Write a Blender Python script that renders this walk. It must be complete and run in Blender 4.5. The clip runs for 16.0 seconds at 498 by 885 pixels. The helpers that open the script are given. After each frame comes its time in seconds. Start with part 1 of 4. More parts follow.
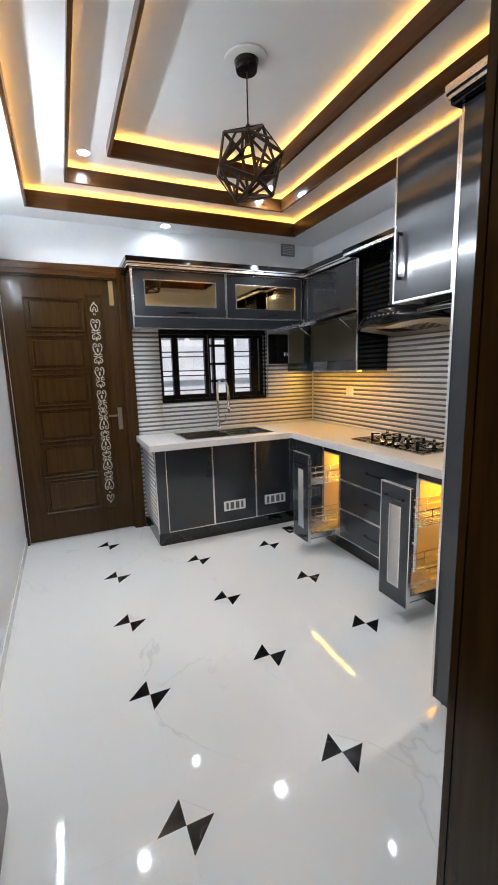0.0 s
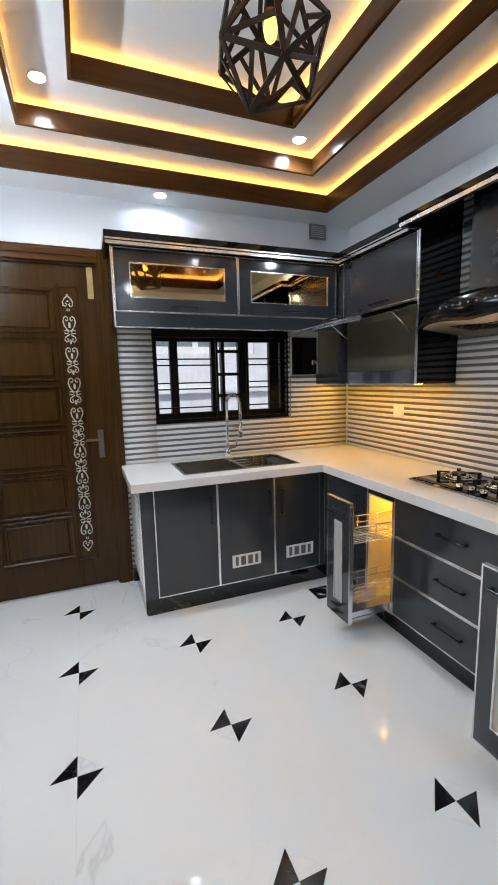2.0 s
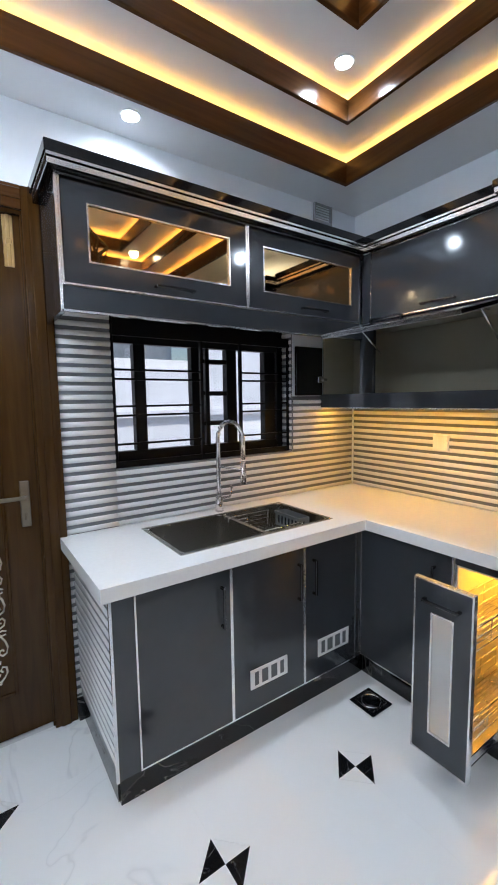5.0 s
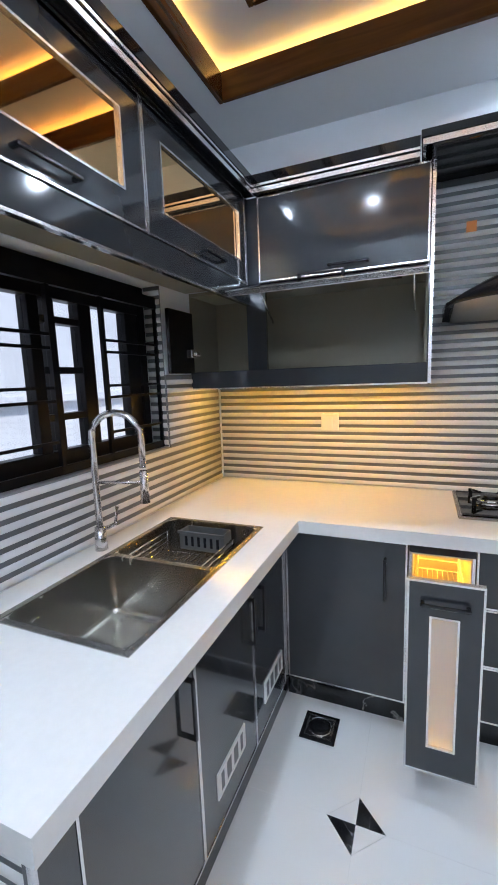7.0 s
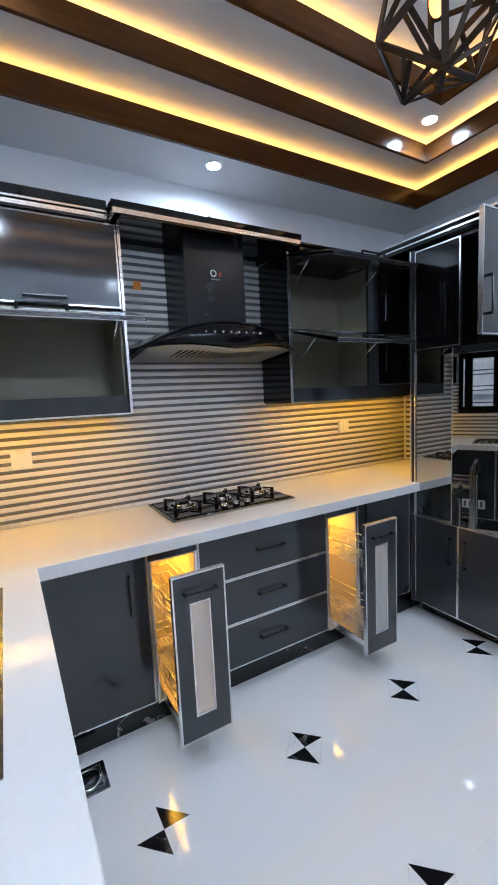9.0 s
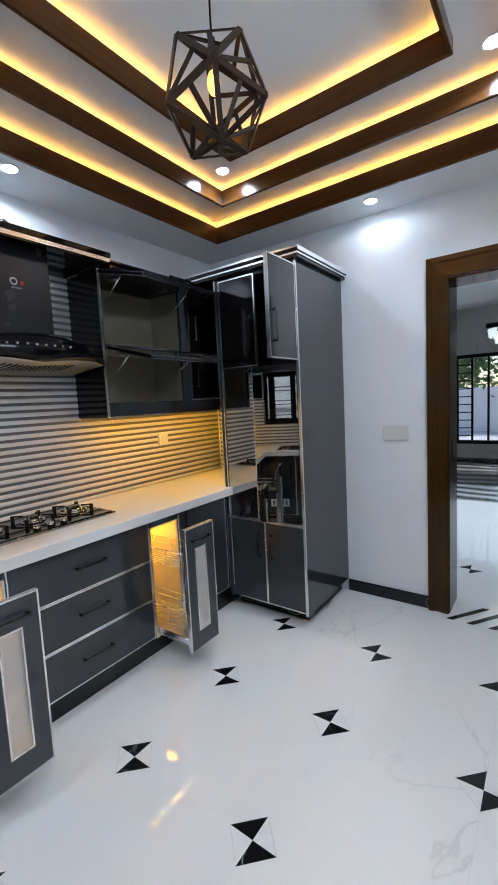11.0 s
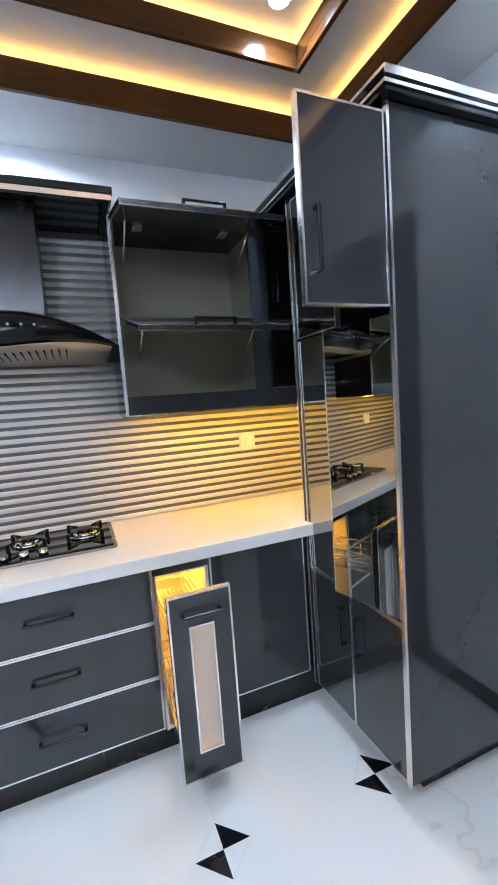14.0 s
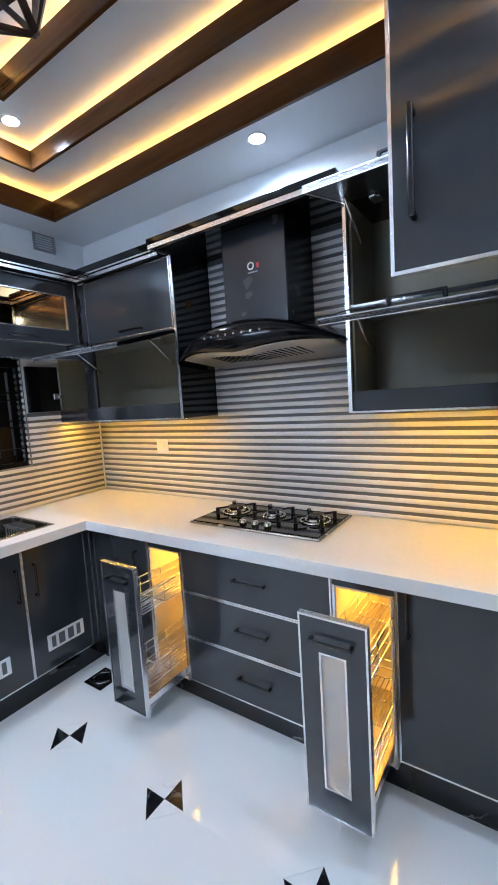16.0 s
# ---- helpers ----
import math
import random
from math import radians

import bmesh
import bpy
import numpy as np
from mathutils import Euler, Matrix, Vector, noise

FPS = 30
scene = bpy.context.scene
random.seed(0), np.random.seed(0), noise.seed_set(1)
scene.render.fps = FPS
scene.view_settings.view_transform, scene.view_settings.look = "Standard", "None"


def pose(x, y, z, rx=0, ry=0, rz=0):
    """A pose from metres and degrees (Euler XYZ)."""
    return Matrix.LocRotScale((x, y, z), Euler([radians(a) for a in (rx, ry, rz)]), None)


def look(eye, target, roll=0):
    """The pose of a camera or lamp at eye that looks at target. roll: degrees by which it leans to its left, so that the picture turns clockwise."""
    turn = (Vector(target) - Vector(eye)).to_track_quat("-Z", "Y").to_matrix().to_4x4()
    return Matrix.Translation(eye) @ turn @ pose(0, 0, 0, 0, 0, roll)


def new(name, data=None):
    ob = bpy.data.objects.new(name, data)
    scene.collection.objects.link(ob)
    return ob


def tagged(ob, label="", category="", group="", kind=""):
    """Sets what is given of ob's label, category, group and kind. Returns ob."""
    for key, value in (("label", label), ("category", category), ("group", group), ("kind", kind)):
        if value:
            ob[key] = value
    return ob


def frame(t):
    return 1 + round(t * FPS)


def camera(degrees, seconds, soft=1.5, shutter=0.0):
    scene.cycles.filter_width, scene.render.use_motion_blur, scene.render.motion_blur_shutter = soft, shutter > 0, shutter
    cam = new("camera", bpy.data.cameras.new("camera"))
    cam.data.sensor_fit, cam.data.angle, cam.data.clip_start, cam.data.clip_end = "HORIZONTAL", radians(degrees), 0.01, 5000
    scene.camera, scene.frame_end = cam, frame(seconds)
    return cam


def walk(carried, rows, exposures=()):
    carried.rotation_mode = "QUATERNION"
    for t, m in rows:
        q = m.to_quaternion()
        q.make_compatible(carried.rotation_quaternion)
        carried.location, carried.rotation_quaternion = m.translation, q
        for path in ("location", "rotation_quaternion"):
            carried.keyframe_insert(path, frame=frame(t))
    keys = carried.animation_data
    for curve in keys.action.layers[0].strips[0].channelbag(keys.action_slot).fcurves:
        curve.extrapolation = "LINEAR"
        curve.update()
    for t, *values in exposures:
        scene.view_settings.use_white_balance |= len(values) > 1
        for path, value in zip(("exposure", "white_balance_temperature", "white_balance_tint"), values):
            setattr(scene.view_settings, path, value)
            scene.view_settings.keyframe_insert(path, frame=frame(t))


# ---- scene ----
cam = camera(61.7, 16.0, soft=1.8)
PATH = [
    (0, (0.038, 0.02, 1.419), (0.83, 1.824, 1.074), -1.6),
    (0.5, (0.16, 0.219, 1.413), (0.913, 2.045, 1.098), -1.6),
    (1, (0.259, 0.407, 1.43), (0.988, 2.243, 1.115), -1.7),
    (1.5, (0.362, 0.614, 1.416), (1.079, 2.458, 1.126), -1.6),
    (2, (0.395, 0.824, 1.429), (1.114, 2.668, 1.135), -1.4),
    (2.5, (0.373, 1.06, 1.434), (1.101, 2.901, 1.155), -1.4),
    (3, (0.364, 1.259, 1.411), (1.139, 3.086, 1.17), -1.2),
    (3.5, (0.384, 1.521, 1.435), (1.279, 3.298, 1.232), -0.8),
    (6, (0.227, 2.247, 1.444), (1.67, 3.608, 1.187), -0.8),
    (6.5, (0.256, 2.546, 1.417), (1.92, 3.618, 1.133), -0.7),
    (7, (0.3, 2.751, 1.427), (2.125, 3.513, 1.127), -2.1),
    (7.5, (0.386, 2.959, 1.419), (2.344, 3.242, 1.123), -2.2),
    (8, (0.396, 3.042, 1.419), (2.372, 2.887, 1.157), -2.5),
    (8.5, (0.301, 3.18, 1.451), (2.191, 2.575, 1.2), -2.7),
    (9, (0.206, 3.246, 1.447), (1.922, 2.245, 1.219), -2.7),
    (9.5, (0.124, 3.287, 1.449), (1.597, 1.952, 1.23), -2.5),
    (10, (0.097, 3.335, 1.449), (1.291, 1.741, 1.266), -2.1),
    (12.5, (0.089, 2.828, 1.418), (1.271, 1.23, 1.193), -3.7),
    (13, (0.18, 2.54, 1.411), (1.589, 1.138, 1.196), -4.1),
    (13.5, (0.236, 2.268, 1.415), (1.882, 1.153, 1.203), -4.4),
    (14, (0.292, 2.002, 1.423), (2.134, 1.252, 1.218), -4.2),
    (14.5, (0.456, 1.745, 1.415), (2.425, 1.471, 1.194), -4.2),
    (15, (0.598, 1.56, 1.431), (2.567, 1.796, 1.178), -4.0),
    (15.5, (0.623, 1.366, 1.414), (2.481, 2.078, 1.209), -3.5),
    (16, (0.514, 1.194, 1.468), (2.164, 2.304, 1.259), -3.6),
]
walk(cam, [(t, look(eye, target, roll)) for t, eye, target, roll in PATH],
     exposures=[(0.0, 0.54, 6600, 10), (3.0, 0.53, 6350, 10), (6.0, 0.59, 5900, 10), (8.0, 0.60, 5750, 10), (9.0, 0.44, 5650, 10), (10.0, 0.44, 5800, 10), (12.5, 0.50, 6250, 10), (13.5, 0.78, 5850, 10), (14.5, 1.02, 5700, 10), (15.5, 0.83, 5700, 10), (16.0, 0.70, 5500, 10)])

# ---- world and light ----
W = bpy.data.worlds.new("world")
scene.world = W
W.use_nodes = True
wn = W.node_tree
sky = wn.nodes.new("ShaderNodeTexSky")
sky.sky_type, sky.sun_disc = "NISHITA", False
sky.sun_elevation, sky.sun_rotation = radians(50), radians(200)
wn.links.new(sky.outputs[0], wn.nodes["Background"].inputs[0])
wn.nodes["Background"].inputs[1].default_value = 0.12
sun = new("sun", bpy.data.lights.new("sun", "SUN"))
sun.data.energy, sun.data.angle, sun.data.color = 2.8, radians(6), (1, 0.96, 0.9)
sun.matrix_world = look((0, 0, 20), (-3.5, 12.0, 0))

COOL = (0.82, 0.91, 1.0)
AMBER = (1.0, 0.495, 0.09)
DOWN_LOW, DOWN_HIGH, LOUNGE_FILL = 1.9, 31.0, 170.0


def spot(x, y, z, power, color=COOL, size=160, blend=1.0):
    ld = bpy.data.lights.new("downlight_lamp", "SPOT")
    ld.energy, ld.color, ld.spot_size, ld.spot_blend, ld.shadow_soft_size = power, color, radians(size), blend, 0.035
    o = new("downlight_lamp", ld)
    o.location = (x, y, z)
    return o


# ---- materials ----
def mat(name, base, rough=0.5, metal=0.0, vary=0.0, scale=8.0, bump=0.0, bscale=60.0, coat=0.0, emit=None, power=0.0, spec=0.5, island=False, stretch=None):
    m = bpy.data.materials.new(name)
    m.use_nodes = True
    nt = m.node_tree
    b = nt.nodes["Principled BSDF"]
    b.inputs["Base Color"].default_value = (*base, 1)
    b.inputs["Roughness"].default_value = rough
    b.inputs["Metallic"].default_value = metal
    b.inputs["Specular IOR Level"].default_value = spec
    b.inputs["Coat Weight"].default_value = coat
    b.inputs["Coat Roughness"].default_value = 0.05
    if emit:
        b.inputs["Emission Color"].default_value = (*emit, 1)
        b.inputs["Emission Strength"].default_value = power
    if vary or bump:
        tc = nt.nodes.new("ShaderNodeTexCoord")
        mp = nt.nodes.new("ShaderNodeMapping")
        mp.inputs["Scale"].default_value = stretch or (1, 1, 1)
        nt.links.new(tc.outputs["Object"], mp.inputs["Vector"])
    if vary:
        n1 = nt.nodes.new("ShaderNodeTexNoise")
        n1.inputs["Scale"].default_value, n1.inputs["Detail"].default_value = scale, 6
        nt.links.new(mp.outputs[0], n1.inputs["Vector"])
        n2 = nt.nodes.new("ShaderNodeTexNoise")
        n2.inputs["Scale"].default_value, n2.inputs["Detail"].default_value = scale * 9, 3
        nt.links.new(mp.outputs[0], n2.inputs["Vector"])
        mx = nt.nodes.new("ShaderNodeMath")
        mx.operation = "MULTIPLY_ADD"
        nt.links.new(n2.outputs["Fac"], mx.inputs[0])
        mx.inputs[1].default_value = 0.35
        nt.links.new(n1.outputs["Fac"], mx.inputs[2])
        rp = nt.nodes.new("ShaderNodeMapRange")
        nt.links.new(mx.outputs[0], rp.inputs["Value"])
        rp.inputs["From Min"].default_value, rp.inputs["From Max"].default_value = 0.35, 1.0
        rp.inputs["To Min"].default_value, rp.inputs["To Max"].default_value = 1 - vary, 1 + vary
        hs = nt.nodes.new("ShaderNodeHueSaturation")
        hs.inputs["Color"].default_value = (*base, 1)
        nt.links.new(rp.outputs[0], hs.inputs["Value"])
        nt.links.new(hs.outputs[0], b.inputs["Base Color"])
        rr = nt.nodes.new("ShaderNodeMapRange")
        nt.links.new(n1.outputs["Fac"], rr.inputs["Value"])
        rr.inputs["To Min"].default_value, rr.inputs["To Max"].default_value = rough * 0.7, min(1, rough * 1.3)
        nt.links.new(rr.outputs[0], b.inputs["Roughness"])
    if bump:
        n3 = nt.nodes.new("ShaderNodeTexNoise")
        n3.inputs["Scale"].default_value, n3.inputs["Detail"].default_value = bscale, 4
        nt.links.new(mp.outputs[0], n3.inputs["Vector"])
        bp = nt.nodes.new("ShaderNodeBump")
        bp.inputs["Strength"].default_value, bp.inputs["Distance"].default_value = bump, 0.004
        nt.links.new(n3.outputs["Fac"], bp.inputs["Height"])
        nt.links.new(bp.outputs[0], b.inputs["Normal"])
    return m


def marble(name, ground, vein, rough, scale, width, per_piece=False):
    """Polished stone with thin wandering veins and faint clouds."""
    m = mat(name, ground, rough)
    nt = m.node_tree
    b = nt.nodes["Principled BSDF"]
    tc = nt.nodes.new("ShaderNodeTexCoord")
    vec = tc.outputs["Object"]
    if per_piece:
        oi = nt.nodes.new("ShaderNodeObjectInfo")
        sc = nt.nodes.new("ShaderNodeVectorMath")
        sc.operation = "SCALE"
        sc.inputs["Vector"].default_value = (37, 53, 11)
        nt.links.new(oi.outputs["Random"], sc.inputs["Scale"])
        ad = nt.nodes.new("ShaderNodeVectorMath")
        nt.links.new(vec, ad.inputs[0])
        nt.links.new(sc.outputs[0], ad.inputs[1])
        vec = ad.outputs[0]
    n = nt.nodes.new("ShaderNodeTexNoise")
    n.inputs["Scale"].default_value, n.inputs["Detail"].default_value, n.inputs["Distortion"].default_value = scale, 5, 1.2
    nt.links.new(vec, n.inputs["Vector"])
    r = nt.nodes.new("ShaderNodeValToRGB")
    e = r.color_ramp.elements
    e[0].position, e[0].color = 0.5 - width, (0, 0, 0, 1)
    e[1].position, e[1].color = 0.5 + width, (0, 0, 0, 1)
    mid = e.new(0.5)
    mid.color = (1, 1, 1, 1)
    nt.links.new(n.outputs["Fac"], r.inputs[0])
    c = nt.nodes.new("ShaderNodeTexNoise")
    c.inputs["Scale"].default_value, c.inputs["Detail"].default_value = scale * 0.6, 3
    nt.links.new(vec, c.inputs["Vector"])
    mk = nt.nodes.new("ShaderNodeMapRange")
    nt.links.new(c.outputs["Fac"], mk.inputs["Value"])
    mk.inputs["From Min"].default_value, mk.inputs["From Max"].default_value = 0.45, 0.7
    mu = nt.nodes.new("ShaderNodeMath")
    mu.operation = "MULTIPLY"
    nt.links.new(r.outputs[0], mu.inputs[0])
    nt.links.new(mk.outputs[0], mu.inputs[1])
    mx = nt.nodes.new("ShaderNodeMix")
    mx.data_type = "RGBA"
    mx.inputs[6].default_value, mx.inputs[7].default_value = (*ground, 1), (*vein, 1)
    nt.links.new(mu.outputs[0], mx.inputs[0])
    nt.links.new(mx.outputs[2], b.inputs["Base Color"])
    return m


def wood(name, dark, light, rough, axis):
    """Stained and lacquered timber; axis: the way the grain runs."""
    m = mat(name, dark, rough, coat=0.05, spec=0.22)
    nt = m.node_tree
    b = nt.nodes["Principled BSDF"]
    tc = nt.nodes.new("ShaderNodeTexCoord")
    mp = nt.nodes.new("ShaderNodeMapping")
    s = [14, 14, 14]
    s[axis] = 0.9
    mp.inputs["Scale"].default_value = s
    nt.links.new(tc.outputs["Object"], mp.inputs["Vector"])
    n = nt.nodes.new("ShaderNodeTexNoise")
    n.inputs["Scale"].default_value, n.inputs["Detail"].default_value, n.inputs["Distortion"].default_value = 3, 8, 0.6
    nt.links.new(mp.outputs[0], n.inputs["Vector"])
    r = nt.nodes.new("ShaderNodeValToRGB")
    r.color_ramp.elements[0].position, r.color_ramp.elements[0].color = 0.3, (*dark, 1)
    r.color_ramp.elements[1].position, r.color_ramp.elements[1].color = 0.75, (*light, 1)
    nt.links.new(n.outputs["Fac"], r.inputs[0])
    nt.links.new(r.outputs[0], b.inputs["Base Color"])
    bp = nt.nodes.new("ShaderNodeBump")
    bp.inputs["Strength"].default_value, bp.inputs["Distance"].default_value = 0.15, 0.002
    nt.links.new(n.outputs["Fac"], bp.inputs["Height"])
    nt.links.new(bp.outputs[0], b.inputs["Normal"])
    return m


def glass_mat(name, color=(1, 1, 1), rough=0.0):
    m = mat(name, color, rough)
    m.node_tree.nodes["Principled BSDF"].inputs["Transmission Weight"].default_value = 1.0
    m.node_tree.nodes["Principled BSDF"].inputs["IOR"].default_value = 1.45
    return m


WALL = mat("wall_paint", (0.82, 0.85, 0.89), 0.55, vary=0.03, scale=2.5, bump=0.05, bscale=180)
CEIL = mat("ceiling_paint", (0.84, 0.845, 0.85), 0.6, vary=0.02, scale=2, bump=0.04, bscale=150)
GREY = mat("grey_gloss_laminate", (0.031, 0.0335, 0.0385), 0.10, vary=0.10, scale=3, coat=0.35, spec=0.5, bump=0.012, bscale=9)
CARC = mat("dark_carcass", (0.020, 0.021, 0.024), 0.22, vary=0.1, scale=4)
BLACKG = mat("black_gloss_panel", (0.005, 0.005, 0.006), 0.06, coat=0.15, vary=0.1, spec=0.35)
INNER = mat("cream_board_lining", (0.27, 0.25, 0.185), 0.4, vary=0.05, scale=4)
ALU = mat("brushed_aluminium", (0.78, 0.78, 0.80), 0.24, 1.0, vary=0.06, scale=20, stretch=(1, 1, 9))
CHROME = mat("chrome", (0.82, 0.82, 0.84), 0.10, 1.0)
STEEL = mat("brushed_steel", (0.43, 0.415, 0.385), 0.25, 1.0, vary=0.03, scale=3, stretch=(1, 6, 1))
BCHROME = mat("black_chrome", (0.05, 0.05, 0.055), 0.16, 0.9)
IRON = mat("black_painted_iron", (0.004, 0.004, 0.005), 0.35, vary=0.2, scale=20, spec=0.15)
COUNTER = mat("white_quartz", (0.80, 0.80, 0.79), 0.16, vary=0.03, scale=60, spec=0.5)
RIB = mat("white_glazed_rib", (0.74, 0.74, 0.73), 0.18, vary=0.04, scale=10)
GROOVE = mat("dark_groove", (0.125, 0.13, 0.14), 0.35, vary=0.1, scale=10)
PLINTH = marble("black_veined_marble", (0.006, 0.006, 0.007), (0.50, 0.48, 0.45), 0.08, 2.6, 0.010)
TILE = marble("white_marble_tile", (0.82, 0.82, 0.81), (0.60, 0.60, 0.60), 0.05, 0.75, 0.005, True)
INSET = marble("black_marble_inset", (0.008, 0.008, 0.009), (0.30, 0.30, 0.30), 0.10, 9, 0.012, True)
GROUT = mat("pale_grout", (0.55, 0.55, 0.54), 0.8, vary=0.1)
WOODX = wood("walnut_moulding_x", (0.055, 0.020, 0.005), (0.095, 0.038, 0.010), 0.20, 0)
WOODY = wood("walnut_moulding_y", (0.055, 0.020, 0.005), (0.095, 0.038, 0.010), 0.20, 1)
WOODZ = wood("walnut_door", (0.036, 0.0152, 0.0030), (0.060, 0.0262, 0.0058), 0.20, 2)
MIRD = mat("smoked_mirror", (0.40, 0.41, 0.40), 0.015, 1.0)
MIRA = mat("bronze_mirror", (0.86, 0.57, 0.27), 0.03, 1.0)
LED = mat("amber_led", (1, 0.6, 0.2), 0.5, emit=AMBER, power=10)
LEDU = mat("amber_led_cabinet", (1, 0.6, 0.2), 0.5, emit=(1.0, 0.47, 0.03), power=62)
LEDP = mat("amber_led_larder", (1, 0.6, 0.2), 0.5, emit=(1.0, 0.49, 0.04), power=22)
BLACKM = mat("black_satin_metal", (0.005, 0.005, 0.006), 0.12, spec=0.25)
LENS = mat("downlight_lens", (1, 1, 1), 0.4, emit=COOL, power=40)
TUBE = mat("tube_glow", (1, 1, 1), 0.4, emit=(0.82, 0.91, 1.0), power=74)
BULB = mat("warm_bulb", (1, 0.7, 0.3), 0.3, emit=(1.0, 0.45, 0.08), power=2.5)
PLAST = mat("white_plastic", (0.75, 0.75, 0.74), 0.3, vary=0.02)
# white larder board; some of the amber light is mixed into its base colour
AMBERB = mat("amber_light_tinted_lining", (0.70, 0.62, 0.45), 0.4, vary=0.05)
GREYD = mat("dark_grey_plastic", (0.09, 0.095, 0.10), 0.4, vary=0.05)
GREYP = mat("grey_plastic", (0.25, 0.26, 0.27), 0.45, vary=0.05)
BRONZE = mat("dark_bronze_metal", (0.035, 0.022, 0.015), 0.38, 0.6, vary=0.2, scale=20)
IVORY = mat("ivory_inlay", (0.62, 0.57, 0.47), 0.4, vary=0.08, scale=30)
BRASS = mat("aged_brass", (0.55, 0.42, 0.20), 0.32, 0.9, vary=0.15, scale=30)
ORANGE = mat("orange_sticker", (0.75, 0.25, 0.03), 0.5)
RED = mat("red_mark", (0.5, 0.02, 0.02), 0.5)
GLASS = glass_mat("window_glass")
STRIP = glass_mat("frosted_strip_glass", (0.86, 0.86, 0.84), 0.32)
STRIP.node_tree.nodes["Principled BSDF"].inputs["Transmission Weight"].default_value = 0.6
STRIP.node_tree.nodes["Principled BSDF"].inputs["Coat Weight"].default_value = 0.6
RENDER = mat("outer_render", (0.64, 0.65, 0.68), 0.8, vary=0.12, scale=3, bump=0.2, bscale=60)


# ---- building helpers ----
def box(x0, x1, y0, y1, z0, z1, bev=0.0, bm=None):
    """A box, or one more box into bm, with softened edges."""
    t = bmesh.new()
    bmesh.ops.create_cube(t, size=1)
    for v in t.verts:
        v.co = Vector(((x0 + x1) / 2 + v.co.x * (x1 - x0), (y0 + y1) / 2 + v.co.y * (y1 - y0), (z0 + z1) / 2 + v.co.z * (z1 - z0)))
    if bev:
        bmesh.ops.bevel(t, geom=t.edges[:], offset=bev, segments=1, affect="EDGES")
    if bm is None:
        return t
    me = bpy.data.meshes.new("t")
    t.to_mesh(me)
    t.free()
    bm.from_mesh(me)
    bpy.data.meshes.remove(me)
    return bm


def boxes(rows, bev=0.0):
    bm = bmesh.new()
    for r in rows:
        box(*r, bev=bev, bm=bm)
    return bm


def tube(points, r, seg=8, bm=None, closed=False):
    """A round bar along points."""
    bm = bm or bmesh.new()
    pts = [Vector(p) for p in points]
    rings = []
    n = len(pts)
    for i, p in enumerate(pts):
        a = pts[(i - 1) % n] if (i or closed) else p
        b = pts[(i + 1) % n] if (i < n - 1 or closed) else p
        d = (b - a).normalized()
        up = Vector((0, 0, 1)) if abs(d.z) < 0.9 else Vector((1, 0, 0))
        s = d.cross(up).normalized()
        u = s.cross(d)
        rings.append([bm.verts.new(p + (s * math.cos(k * 2 * math.pi / seg) + u * math.sin(k * 2 * math.pi / seg)) * r) for k in range(seg)])
    for i in range(n if closed else n - 1):
        A, B = rings[i], rings[(i + 1) % n]
        for k in range(seg):
            f = bm.faces.new((A[k], A[(k + 1) % seg], B[(k + 1) % seg], B[k]))
            f.smooth = True
    if not closed:
        bm.faces.new(rings[0][::-1])
        bm.faces.new(rings[-1])
    return bm


def disc(x, y, z, r, h, seg=24, bm=None, r2=None):
    """An upright cylinder or cone from z to z + h."""
    bm = bm or bmesh.new()
    r2 = r if r2 is None else r2
    lo = [bm.verts.new((x + r * math.cos(k * 2 * math.pi / seg), y + r * math.sin(k * 2 * math.pi / seg), z)) for k in range(seg)]
    hi = [bm.verts.new((x + r2 * math.cos(k * 2 * math.pi / seg), y + r2 * math.sin(k * 2 * math.pi / seg), z + h)) for k in range(seg)]
    for k in range(seg):
        bm.faces.new((lo[k], lo[(k + 1) % seg], hi[(k + 1) % seg], hi[k])).smooth = True
    bm.faces.new(lo[::-1])
    bm.faces.new(hi)
    return bm


def thing(name, at, label, category, group="", kind=""):
    ob = new(name)
    ob.empty_display_size = 0.05
    ob.location = at
    return tagged(ob, label, category, group, kind)


def part(name, bm, material, parent=None, label=""):
    """One mesh from bm, in world places, under a thing or a part."""
    me = bpy.data.meshes.new(name)
    bmesh.ops.recalc_face_normals(bm, faces=bm.faces[:])
    bm.to_mesh(me)
    bm.free()
    me.materials.append(material)
    ob = new(name, me)
    if parent:
        ob.parent = parent
        ob.matrix_parent_inverse = Matrix.Translation(-parent.location) if parent.type == "EMPTY" else Matrix.Identity(4)
    return tagged(ob, label)


def solid(name, bm, material, label, category, kind="structure"):
    return tagged(part(name, bm, material), label, category, "", kind)


def parts(name, rows, material, parent, bev=0.0, label=""):
    for r in rows:
        last = part(name, box(*r, bev=bev), material, parent, label)
    return last


def pane_frame(w, h, a, b, c, d, t):
    """A flat frame w by h round the opening (a, b, c, d), in one piece."""
    bm = bmesh.new()
    o, i = [(0, 0), (w, 0), (w, h), (0, h)], [(a, c), (b, c), (b, d), (a, d)]
    vs = [[bm.verts.new((x, y, z)) for x, z in q] for y in (-t, 0) for q in (o, i)]
    ob, ib, of, ifr = vs
    for k in range(4):
        j = (k + 1) % 4
        bm.faces.new((of[k], of[j], ifr[j], ifr[k]))
        bm.faces.new((ob[j], ob[k], ib[k], ib[j]))
        bm.faces.new((ob[k], ob[j], of[j], of[k]))
        bm.faces.new((ib[j], ib[k], ifr[k], ifr[j]))
    return bm


def place(bm, m):
    bmesh.ops.transform(bm, matrix=m, verts=bm.verts[:])
    return bm


